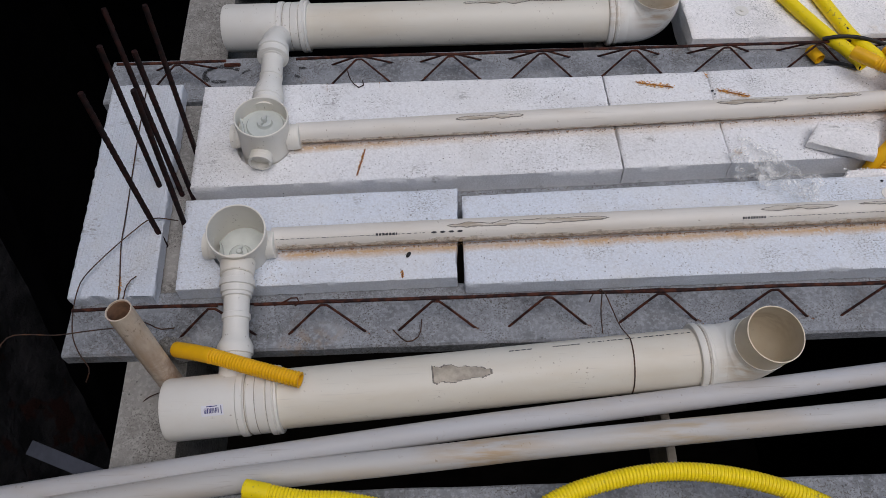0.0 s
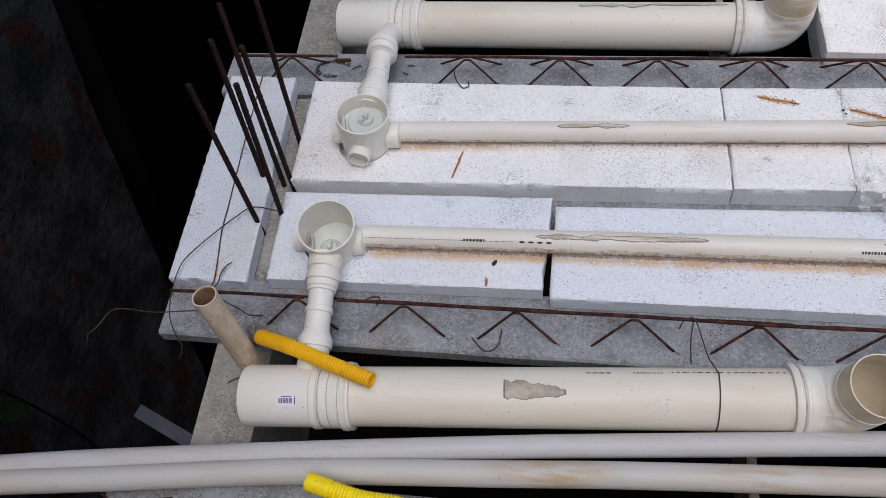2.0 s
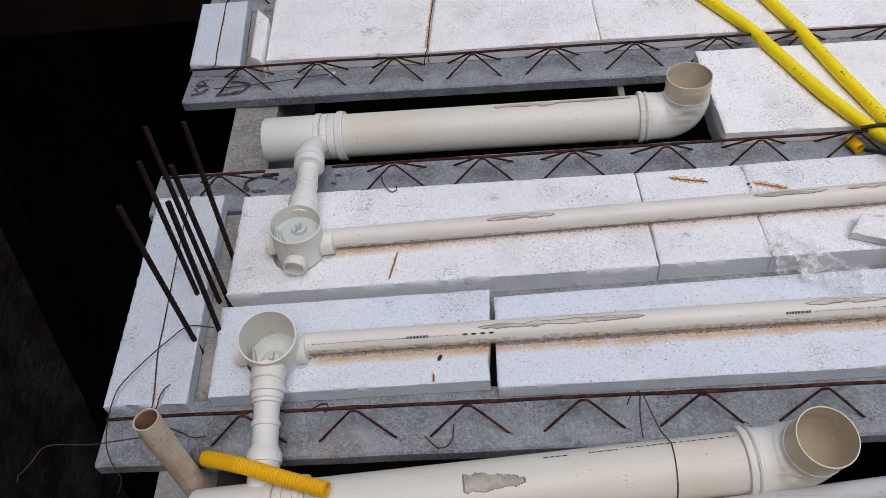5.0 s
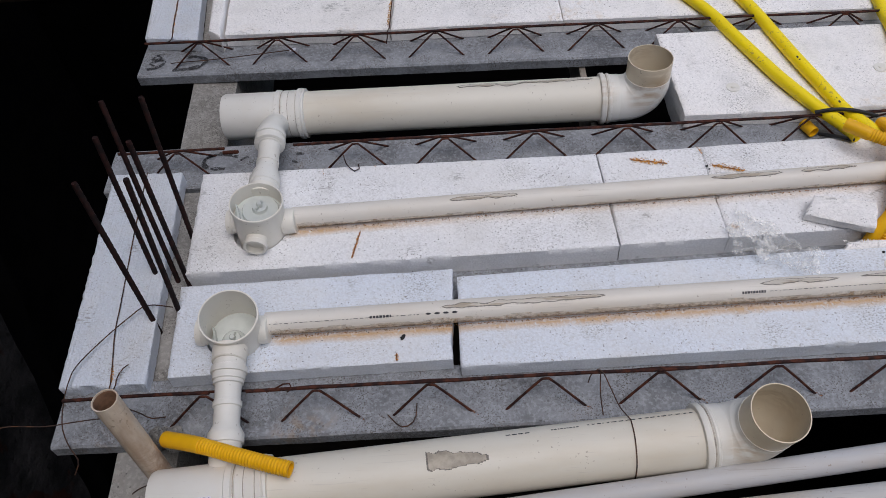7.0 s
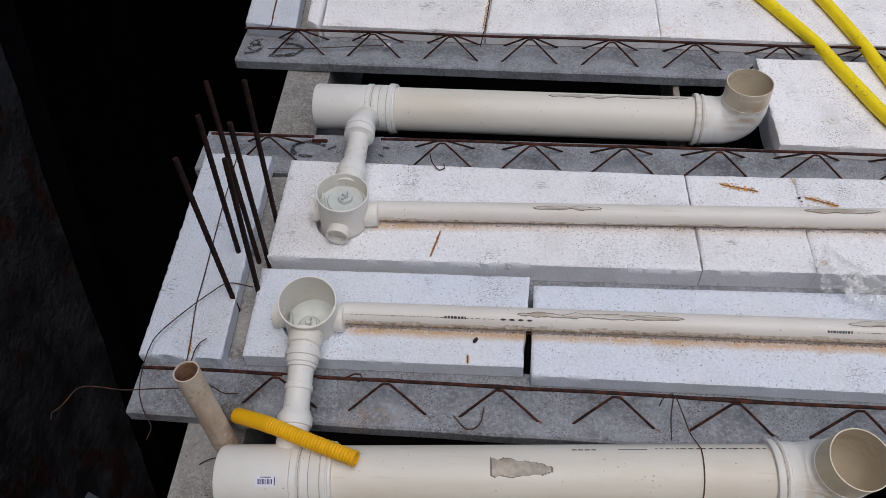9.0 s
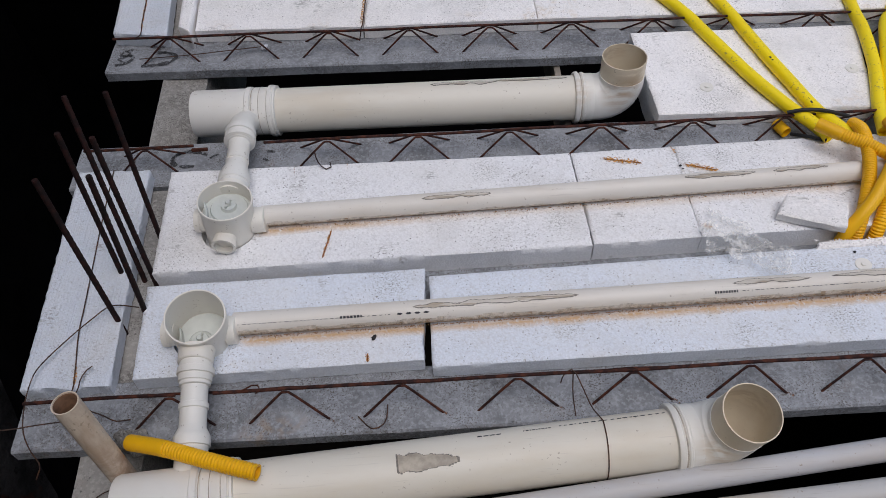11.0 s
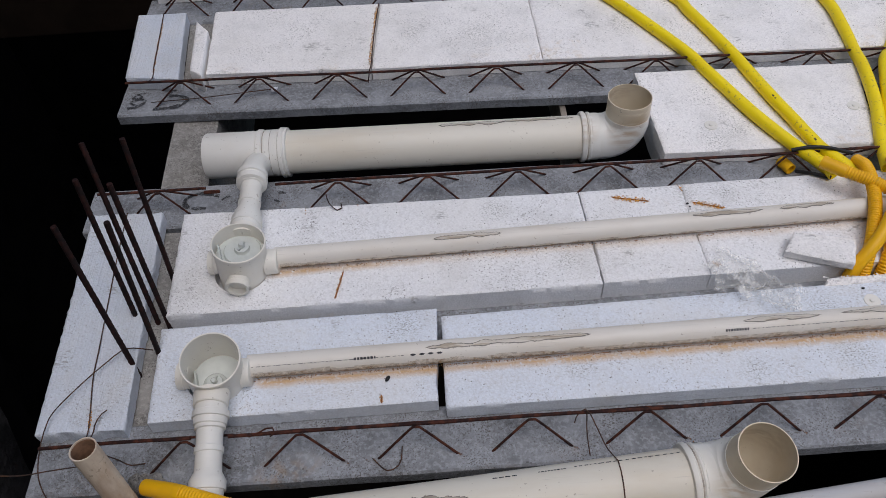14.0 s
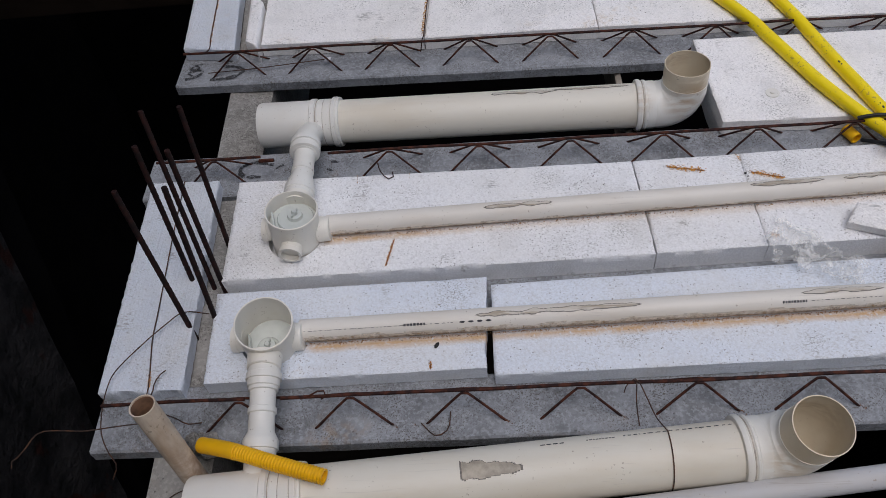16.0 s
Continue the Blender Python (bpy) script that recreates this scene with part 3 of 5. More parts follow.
# ---- polystyrene blocks ----
def eps_shape(bm, corners, z0, z1, seed, cell=0.018, chip=0.006, fray=0.0012):
    """A block with a slightly uneven top, crumbled edges and broken corners; corners run round its top."""
    c = [Vector((*p, 0)) for p in corners]
    lx, ly = (c[1] - c[0]).length, (c[3] - c[0]).length
    nx, ny = max(4, int(lx / cell)), max(4, int(ly / cell))
    us = [0, 0.004 / lx] + [k / nx for k in range(1, nx)] + [1 - 0.004 / lx, 1]
    vs = [0, 0.004 / ly] + [k / ny for k in range(1, ny)] + [1 - 0.004 / ly, 1]

    def point(u, v):
        return c[0].lerp(c[1], u).lerp(c[3].lerp(c[2], u), v)

    mid = point(0.5, 0.5)
    top = []
    for j, v in enumerate(vs):
        row = []
        for i, u in enumerate(us):
            p = point(u, v)
            rim = i in (0, len(us) - 1) or j in (0, len(vs) - 1)
            z = z1 + 0.0010 * noise.noise(p * 8 + Vector((0, 0, seed)))
            if rim:
                n1 = noise.noise(p * 70 + Vector((seed, 0, 0)))
                n2 = noise.noise(p * 17 + Vector((0, seed, 0)))
                inward = (mid - p).normalized()
                p = p + inward * (fray * n1 + chip * max(0, n2 - 0.30))
                z -= 0.0030 + 0.004 * max(0, n2 - 0.25)
            row.append(bm.verts.new((p.x, p.y, z)))
        top.append(row)
    for a, b in zip(top, top[1:]):
        for k in range(len(a) - 1):
            bm.faces.new((a[k], a[k + 1], b[k + 1], b[k]))
    rim = top[0] + [r[-1] for r in top[1:]] + top[-1][-2::-1] + [r[0] for r in top[-2:0:-1]]
    levels = [rim]
    for f in (0.35, 0.7, 1.0):
        ring = []
        for v in rim:
            q = Vector((v.co.x, v.co.y, 0))
            q += (q - mid).normalized() * 0.0016 * noise.noise(Vector((q.x * 60, q.y * 60, f * 9 + seed)))
            ring.append(bm.verts.new((q.x, q.y, v.co.z + (z0 - v.co.z) * f)))
        levels.append(ring)
    for a, b in zip(levels, levels[1:]):
        for k in range(len(a)):
            bm.faces.new((a[k], b[k], b[(k + 1) % len(a)], a[(k + 1) % len(a)]))
    bm.faces.new(levels[-1])
    return bm


def eps(corners, mat, label, seed, z0=0.002, z1=0.04, lower=None, chip=0.006, cell=0.009, fray=0.0014, group="polystyrene filler blocks", name="polystyrene_block"):
    bm = eps_shape(bmesh.new(), corners, z0, z1, seed, cell, chip, fray)
    if lower:
        eps_shape(bm, lower, -0.055, z0 + 0.0005, seed + 5)
    return tagged(part(name, bm, mat, None, label, 50), "", "polystyrene block", group)


def bored(ob, centre, r):
    """Cuts the round hole in which a drain box stands."""
    tool = new("tool", finish(_turned(bmesh.new(), Vector((*centre, 0.012)), Vector((*centre, 0.08)), [(0, r), (1, r)], 64), "tool", EPS))
    cut = ob.modifiers.new("hole", "BOOLEAN")
    cut.object, cut.operation, cut.solver = tool, "DIFFERENCE", "EXACT"
    done = bpy.data.meshes.new_from_object(ob.evaluated_get(bpy.context.evaluated_depsgraph_get()))
    ob.modifiers.clear()
    ob.data = done
    bpy.data.objects.remove(tool)


block_1 = eps([(0.121, 0.043), (0.640, 0.050), (0.6465, 0.250), (0.112, 0.244)], EPS_ROW_NEAR_DIM, "white polystyrene block under the open drain box", 1.0)
eps([(0.653, 0.034), (1.900, 0.042), (1.900, 0.256), (0.655, 0.231)], EPS_ROW_NEAR_DIM, "white polystyrene block under the thin waste pipe", 2.0)
eps([(1.903, 0.042), (2.6, 0.046), (2.6, 0.268), (1.903, 0.256)], EPS_ROW_NEAR_DIM, "white polystyrene block under the thin waste pipe", 3.0)
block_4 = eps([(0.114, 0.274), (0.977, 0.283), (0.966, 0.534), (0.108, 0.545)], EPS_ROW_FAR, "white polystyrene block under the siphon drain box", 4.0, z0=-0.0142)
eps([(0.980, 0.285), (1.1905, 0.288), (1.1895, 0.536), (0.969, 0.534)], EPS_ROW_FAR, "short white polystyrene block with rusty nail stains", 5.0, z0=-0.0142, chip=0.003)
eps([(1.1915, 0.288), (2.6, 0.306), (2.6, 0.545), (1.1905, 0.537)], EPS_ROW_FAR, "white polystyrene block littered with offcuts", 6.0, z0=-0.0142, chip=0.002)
eps([(-0.081, 0.036), (0.079, 0.032), (0.056, 0.562), (-0.100, 0.568)], EPS_STRIP_DIM, "sawn white polystyrene strip along the slab edge", 7.0, z0=-0.002, z1=0.032, chip=0.020, cell=0.006, fray=0.0034)
eps([(-0.124, 1.042), (0.016, 1.022), (-0.010, 1.320), (-0.145, 1.323)], EPS_STRIP_DIM, "narrow white polystyrene strip with a rusty wire line", 8.0)
eps([(0.086, 1.034), (0.512, 1.012), (0.532, 1.300), (0.072, 1.314)], EPS, "white polystyrene block on the far joists", 9.0)
eps([(0.515, 1.012), (0.952, 1.003), (0.946, 1.288), (0.535, 1.300)], EPS, "white polystyrene block on the far joists", 10.0)
eps([(0.954, 1.003), (2.05, 0.955), (2.05, 1.245), (0.948, 1.288)], EPS, "white polystyrene block under yellow conduits", 11.0)
eps([(2.053, 0.955), (2.6, 0.93), (2.6, 1.22), (2.053, 1.245)], EPS, "white polystyrene block under yellow conduits", 12.0)
eps([(1.180, 0.634), (1.660, 0.622), (1.712, 0.908), (1.170, 0.925)], EPS, "white polystyrene block with plastic fixing discs", 13.0, lower=[(1.182, 0.668), (1.668, 0.668), (1.700, 0.872), (1.176, 0.89)])
eps([(1.745, 0.620), (2.6, 0.62), (2.6, 0.88), (1.790, 0.905)], EPS, "white polystyrene block beyond the conduits", 14.0)
eps([(0.19, 1.425), (0.70, 1.41), (0.70, 1.70), (0.19, 1.71)], EPS, "white polystyrene block past the last joist", 15.0)
eps([(0.704, 1.41), (1.6, 1.38), (1.6, 1.67), (0.704, 1.70)], EPS, "white polystyrene block past the last joist", 16.0)
eps([(-0.12, 1.43), (0.02, 1.43), (0.02, 1.72), (-0.12, 1.72)], EPS, "narrow white polystyrene strip past the last joist", 17.0)
eps([(0.145, -0.72), (0.75, -0.72), (0.75, -0.435), (0.140, -0.462)], EPS, "white polystyrene block beside the front joist", 18.0)
eps([(0.755, -0.72), (2.6, -0.72), (2.6, -0.435), (0.755, -0.435)], EPS, "white polystyrene block beside the front joist", 19.0)
eps([(0.035, -0.70), (0.105, -0.70), (0.105, -0.465), (0.055, -0.485)], EPS, "small white polystyrene offcut beside the front joist", 20.0)
eps([(1.72, -0.335), (2.6, -0.335), (2.6, -0.045), (1.72, -0.045)], EPS, "white polystyrene block bridging the front gap", 21.0)
eps([(1.398, 0.240), (1.76, 0.243), (1.76, 0.266), (1.410, 0.257)], EPS, "rough broken polystyrene piece filling the gap", 24.0, z0=-0.012, z1=0.044, chip=0.035, cell=0.006)
bored(block_1, (0.2355, 0.1285), 0.0552)
bored(block_4, (0.2545, 0.3735), 0.0552)
# loose sliver in the far gap, broken offcut by the conduits
eps([(0.048, 1.03), (0.080, 1.01), (0.072, 1.20), (0.034, 1.25)], EPS, "thin curved white polystyrene sliver in the gap", 22.0, z0=-0.002, z1=0.055, name="polystyrene_sliver", group="polystyrene offcuts")
offcut = eps([(-0.064, -0.018), (0.064, -0.036), (0.066, 0.024), (-0.048, 0.030)], EPS, "broken white polystyrene offcut lying tilted", 23.0, z0=0.0, z1=0.022, chip=0.05, cell=0.005, name="polystyrene_offcut", group="polystyrene offcuts")
offcut.matrix_basis = pose(1.408, 0.318, 0.050, 9, -4, -15)


# ---- large sewer pipes ----
def elbow_path(start, ahead, out, straight, bend, collar, n):
    """Straight along ahead, a quarter bend, then along out."""
    s, e, o = Vector(start), Vector(ahead).normalized(), Vector(out).normalized()
    pts = [s, s + e * 0.02, s + e * straight]
    c0 = pts[-1]
    for k in range(1, n + 1):
        t = math.pi / 2 * k / n
        pts.append(c0 + e * bend * math.sin(t) + o * bend * (1 - math.cos(t)))
    last = pts[-1]
    return pts + [last + o * collar * f for f in (0.15, 0.2, 0.6, 1.0)], n


def sewer_pipe(label, a, b, mat, elbow_mat, tilt, straight, collar, mouth, lean=0.0, ring=0.012):
    t = thing("sewer_pipe", label, "pipe", "large sewer pipes")
    a, b = Vector(a), Vector(b)
    d = (b - a).normalized()
    L = (b - a).length
    part("pipe", hollow(bmesh.new(), [a + d * 0.10, b], 0.0508, 0.0486, 48), mat, t, "", 40)
    prof = [(0, 0.046), (0.001, 0.0515), (0.006, 0.0535), (0.125, 0.0535), (0.127, 0.0565), (0.137, 0.0565), (0.139, 0.0525), (0.142, 0.0525),
            (0.144, 0.0548), (0.157, 0.0548), (0.1575, 0.0542), (0.159, 0.0548), (0.174, 0.0548), (0.176, 0.0530), (0.178, 0.0585), (0.186, 0.0590), (0.188, 0.0560), (0.190, 0.0580), (0.194, 0.0575), (0.195, 0.0508)]
    m = 0.195
    tee = part("tee_fitting", _turned(bmesh.new(), a, a + d * m, [(s / m, r) for s, r in prof], 48), FITTING, t, "smooth white tee fitting", 40)
    for at, r in ((0.1405, 0.0530), (0.1765, 0.0538), (0.158, 0.0546)):
        part("groove_dirt", _turned(bmesh.new(), a + d * (at - 0.0009), a + d * (at + 0.0009), [(0, r), (1, r)], 48), PEEL, tee, "thin grey dirt line in a groove", 40)
    # socket of the elbow, then the elbow
    sock = [(0, 0.0508), (0.001, 0.0575), (0.004, 0.0590), (0.010, 0.0590), (0.012, 0.0552), (0.016, 0.0552), (0.018, 0.0572), (0.022, 0.0572), (0.024, 0.0545), (0.041, 0.0545), (0.043, 0.0530), (0.044, 0.0530)]
    part("elbow_socket", hollow(bmesh.new(), [b - d * ring + d * q for q, _ in sock], [r for _, r in sock], 0.0490, 48), FITTING, t, "white elbow socket with ribs", 40)
    part("groove_dirt", _turned(bmesh.new(), b + d * (0.013 - ring), b + d * (0.0155 - ring), [(0, 0.0556), (1, 0.0556)], 48), PEEL, t, "thin grey dirt line in a groove", 40)
    out = Vector((math.tan(radians(lean)), -math.sin(radians(tilt)), math.cos(radians(tilt))))
    path, n = elbow_path(b + d * 0.0, d, out, straight, 0.053, collar, 18)
    k = len(path) - 4
    part("elbow", hollow(bmesh.new(), path[:k + 2], [0.0535 + (mouth + 0.0010 - 0.0535) * min(1, max(0, (i - k + 9) / 8)) for i in range(k + 2)], mouth - 0.0007, 48), FITTING, t, "white elbow turned upward", 40)
    part("elbow_mouth", hollow(bmesh.new(), path[6:], [mouth] * (k - 3) + [mouth + 0.0002], mouth - 0.0015, 48), elbow_mat, t, "open cream elbow mouth", 40)
    return t


FA, FB = Vector((0.141, -0.184, 0.025)), Vector((1.062, -0.117, 0.025))
front = sewer_pipe("thick cream sewer pipe with white tee and elbow", FA, FB, PIPE_CREAM, FITTING_CREAM, 9.5, 0.019, 0.061, 0.0472, 6.0, 0.023)
BA, BB = Vector((0.128, 0.738, 0.025)), Vector((1.012, 0.720, 0.025))
back = sewer_pipe("thick cream sewer pipe in the far gap", BA, BB, PIPE_CREAM, FITTING_CREAM, -3, 0.041, 0.055, 0.0488)
# barcode label on the front tee
part("paper_label", on_pipe(bmesh.new(), FA, FB, 0.0540, 0.071, 0.107, 20, 39, None, 6, 4), LABEL_WHITE, front, "small white paper label")
bm, s, rng = bmesh.new(), 0.076, random.Random(4)
while s < 0.100:
    w = rng.uniform(0.0006, 0.0018)
    on_pipe(bm, FA, FB, 0.0544, s, s + w, 25, 34, None, 1, 2)
    s += w + rng.uniform(0.0006, 0.0012)
on_pipe(bm, FA, FB, 0.0544, 0.080, 0.098, 21.5, 23, None, 2, 1)
on_pipe(bm, FA, FB, 0.0544, 0.103, 0.1045, 22, 36, None, 1, 2)
part("barcode", bm, LABEL_INK, front, "dark blue barcode bars")


def peel_mask(u, v):
    n = noise.noise(Vector((u * 9, v * 4, 5.5)))
    half = 0.46 * (1 - u) ** 0.55 + 0.05 if u < 0.97 else 0
    return abs(v - 0.45 - 0.15 * u) < half * (0.85 + 0.28 * n)


part("glue_rim", on_pipe(bmesh.new(), FA, FB, 0.0510, 0.452, 0.556, -16, 28, peel_mask, 60, 24), SMEAR_EDGE, front, "dirty edge of a glue stain")
part("glue_stain", on_pipe(bmesh.new(), FA, FB, 0.0512, 0.455, 0.552, -14, 26, peel_mask, 60, 24), PEEL_PALE, front, "tapering grey glue stain")
print_line(front, FA, FB, 0.0508, 0.72, 0.90, -34, 3)
bm = bmesh.new()
for k in range(4):
    on_pipe(bm, FA, FB, 0.0513, 0.585 + k * 0.0105, 0.593 + k * 0.0105, -33, -30, None, 2, 1)
part("printed_dashes", bm, INK, front, "four black printed dashes")
thick_print(front, FA, FB, 0.0508, 0.660, 0.705, -32, 1.4, 8)
smear(back, BA, BB, 0.0508, 0.547, 0.70, -22, 0, 1.3)
smear(back, BA, BB, 0.0508, 0.695, 0.858, -26, -6, 2.9)


# ---- drain boxes with their outlets and waste pipes ----
def siphon_box(label, base, axis, ports, deep):
    """A round siphon drain box: body with a rim, a bottom inside, a siphon plug, and side sockets (direction, height, length, radius, open)."""
    t = thing("drain_box", label, "floor drain", "siphon drain boxes")
    ax = Vector(axis).normalized()
    o = Vector(base)
    r, h = 0.0515, 0.087
    low = -0.05
    prof = [(low, 0.044), (low + 0.004, 0.0495), (h - 0.010, r), (h - 0.0085, 0.0530), (h - 0.001, 0.0532), (h, 0.0525), (h, 0.0502), (h - 0.002, 0.0496), (h - deep, 0.0485), (h - deep - 0.001, 0.046)]
    part("box_body", _turned(bmesh.new(), o, o + ax, prof, 56), CUP, t, "cream plastic box with a thin rim", 35)
    f = h - deep
    part("box_floor", _turned(bmesh.new(), o, o + ax, [(f - 0.002, 0.0468), (f + 0.0015, 0.0472), (f + 0.0015, 0.044), (f + 0.0008, 0.040)], 40), INSIDE, t, "grey green inner floor", 35)
    wide = 0.037 if deep < 0.05 else 0.022
    plug = [(f - 0.004, wide), (f + 0.004, wide), (f + 0.007, wide - 0.002), (f + 0.009, 0.016), (f + 0.012, 0.0145), (f + 0.016, 0.0140), (f + 0.0165, 0.006), (f + 0.024, 0.0055), (f + 0.026, 0.004)]
    off = Vector((0.004, 0.004, 0)) if deep < 0.05 else Vector((-0.004, -0.012, 0))
    part("siphon_plug", _turned(bmesh.new(), o + off, o + off + ax, plug, 32), INSIDE, t, "translucent siphon plug with a knob", 35)
    bm = bmesh.new()
    add_box(bm, (-0.012, -0.0022, 0), (0.012, 0.0022, 0.011), 0.0012)
    bmesh.ops.transform(bm, verts=bm.verts, matrix=Matrix.Translation(o + off + ax * (f + 0.012)) @ pose(0, 0, 0, 0, 0, 70))
    part("plug_grip", bm, INSIDE, t, "moulded grip", 35)
    bm = bmesh.new()
    add_box(bm, (-0.0015, -0.02, -0.02), (0.0015, 0.02, 0.012), 0.0008)
    bmesh.ops.transform(bm, verts=bm.verts, matrix=Matrix.Translation(o + ax * f + Vector((-0.036, -0.01, 0.01))) @ pose(0, 0, 0, 0, 0, 15))
    part("divider", bm, INSIDE, t, "thin inner divider", 35)
    for direction, height, length, radius, is_open in ports:
        d = Vector(direction).normalized()
        p = o + ax * height
        if is_open:
            path = [p + d * 0.046, p + d * (length - 0.012), p + d * (length - 0.010), p + d * length]
            bm = hollow(bmesh.new(), path, [radius, radius, radius + 0.0018, radius + 0.0018], radius - 0.003, 32)
            _turned(bm, p + d * 0.047, p + d * 0.056, [(0, radius - 0.0031), (1, radius - 0.0031)], 32)
        else:
            bm = _turned(bmesh.new(), p + d * 0.046, p + d * length, [(0, radius + 0.0030), (0.5, radius + 0.0022), (0.94, radius + 0.0016), (1, radius)], 32)
        part("port_socket", bm, CUP, t, "short round side socket", 35)
    return t


C1, C2 = Vector((0.240, 0.122, 0.040)), Vector((0.259, 0.374, 0.040))
box1 = siphon_box("open cream plastic drain box set in polystyrene", C1, (0.09, -0.13, 1), [((1, 0.02, 0), 0.020, 0.063, 0.0238, False), ((-1, 0.05, 0), 0.020, 0.068, 0.0240, True), ((0.03, -1, 0.0), 0.040, 0.074, 0.0285, False)], 0.088)
box2 = siphon_box("cream plastic drain box with siphon plug showing", C2, (0.09, 0.02, 1), [((1, 0.02, 0), 0.022, 0.072, 0.0238, False), ((-1, 0.05, 0), 0.028, 0.065, 0.0225, True), ((-0.05, -1, -0.05), 0.032, 0.069, 0.0215, True), ((0.0, 1, 0.0), 0.045, 0.072, 0.0285, False)], 0.034)


def outlet(label, legs):
    """A run of turned lengths, from a drain box to the sewer pipe."""
    t = thing("outlet_pipe", label, "pipe", "drain outlets")
    for name, a, b, prof, mat in legs:
        part(name, _turned(bmesh.new(), Vector(a), Vector(b), prof, 36), mat, t, "", 35)
    return t


SLEEVE = [(0, 0.0265), (0.02, 0.0280), (0.56, 0.0282), (0.58, 0.0312), (0.66, 0.0318), (0.76, 0.0318), (0.78, 0.0290), (0.96, 0.0284), (0.98, 0.0262), (1.0, 0.0250)]
COUPLER = [(0, 0.0235), (0.02, 0.0262), (0.10, 0.0265), (0.12, 0.0228), (0.52, 0.0224), (0.54, 0.0250), (0.66, 0.0250), (0.68, 0.0226), (1, 0.0226)]
FLARE = [(0, 0.0226), (0.22, 0.0230), (0.46, 0.0296), (0.50, 0.0306), (0.78, 0.0308), (0.80, 0.0278), (1.0, 0.0262)]
outlet("white outlet pipe with couplings into the front tee", [
    ("sleeve", (0.246, 0.071, 0.082), (0.247, 0.011, 0.070), SLEEVE, FITTING),
    ("coupler", (0.247, 0.013, 0.070), (0.250, -0.058, 0.057), COUPLER, FITTING),
    ("flared_end", (0.250, -0.054, 0.058), (0.252, -0.108, 0.048), FLARE, FITTING),
    ("branch", (0.252, -0.100, 0.049), (0.254, -0.176, 0.030), [(0, 0.0262), (0.4, 0.0275), (1, 0.040)], FITTING)])
outlet("white outlet pipe with an elbow into the far tee", [
    ("sleeve", (0.263, 0.430, 0.083), (0.265, 0.512, 0.085), [(0, 0.0285), (0.02, 0.0300), (0.32, 0.0302), (0.34, 0.0322), (0.50, 0.0322), (0.52, 0.0292), (0.72, 0.0282), (0.86, 0.0236), (1, 0.0226)], FITTING),
    ("straight_piece", (0.265, 0.505, 0.085), (0.264, 0.588, 0.087), [(0, 0.0224), (0.12, 0.0224), (0.13, 0.0240), (0.22, 0.0240), (0.23, 0.0226), (0.76, 0.0228), (0.78, 0.0262), (1, 0.0266)], FITTING),
    ("collar", (0.264, 0.571, 0.087), (0.263, 0.606, 0.088), [(0, 0.0285), (0.05, 0.0330), (0.36, 0.0335), (0.40, 0.0298), (0.58, 0.0298), (0.62, 0.0330), (0.92, 0.0330), (1, 0.0295)], FITTING)])
bend = smooth_path([(0.263, 0.594, 0.087), (0.262, 0.618, 0.083), (0.260, 0.645, 0.068), (0.258, 0.685, 0.040)], 0.006)
tagged(part("outlet_bend", sweep(bmesh.new(), bend, [(i, 0.0272) for i in range(len(bend))], 32), FITTING, None, "white plastic bend entering the far tee", 50), "", "pipe", "drain outlets")


def waste_pipe(label, a, b):
    t = thing("waste_pipe", label, "pipe", "thin waste pipes")
    part("pipe", _turned(bmesh.new(), Vector(a), Vector(b), [(0, 0.0212), (1, 0.0212)], 32), PIPE_WHITE, t, "", 40)
    return t


W1A, W1B = Vector((0.298, 0.1335, 0.059)), Vector((2.3, 0.1625, 0.059))
W2A, W2B = Vector((0.325, 0.3870, 0.059)), Vector((2.3, 0.4345, 0.059))
waste1 = waste_pipe("thin cream waste pipe with glue smears and printed line", W1A, W1B)
waste2 = waste_pipe("thin cream waste pipe running to the conduit bundle", W2A, W2B)
print_line(waste1, W1A, W1B, 0.0212, 0.01, 0.285, 38, 1, 4)
thick_print(waste1, W1A, W1B, 0.0212, 0.195, 0.235, 36, 6, 5)
smear(waste1, W1A, W1B, 0.0212, 0.325, 0.46, -14, 30, 4.1)
smear(waste1, W1A, W1B, 0.0212, 0.435, 0.626, -16, 26, 5.2)
smear(waste1, W1A, W1B, 0.0212, 0.905, 1.048, -24, 16, 6.3)
smear(waste1, W1A, W1B, 0.0212, 1.085, 1.24, -26, 14, 6.9)
thick_print(waste1, W1A, W1B, 0.0212, 0.87, 0.91, 40, 6, 7)
print_line(waste1, W1A, W1B, 0.0212, 0.92, 1.3, 40, 9)
smear(waste2, W2A, W2B, 0.0212, 0.322, 0.461, -14, 26, 7.7)
smear(waste2, W2A, W2B, 0.0212, 0.85, 0.995, -22, 20, 8.8)
smear(waste2, W2A, W2B, 0.0212, 1.03, 1.143, -24, 16, 9.4)


# orange dust under the near sides of the thin pipes, layered with painted underside shade
for k, (a0, mat) in enumerate(((58, DUST_SHADE_THIN), (80, DUST_SHADE_THIN), (102, DUST_SHADE))):
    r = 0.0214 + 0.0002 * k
    part("dust_shade_film", on_pipe(bmesh.new(), W1A, W1B, r, 0.01, 1.95, a0, 152, lambda u, v: v > 0.14 + 0.22 * noise.noise(Vector((u * 40, 0, 2 + k))), 400, 14), mat, waste1, "orange dust and painted shade under the pipe")
    part("dust_shade_film", on_pipe(bmesh.new(), W2A, W2B, r, 0.01, 1.3, a0 + 12, 152, lambda u, v: v > 0.16 + 0.7 * u * (1 - u) + 0.25 * noise.noise(Vector((u * 30, 0, 7 + k))), 300, 14), mat, waste2, "orange dust and painted shade under the pipe")


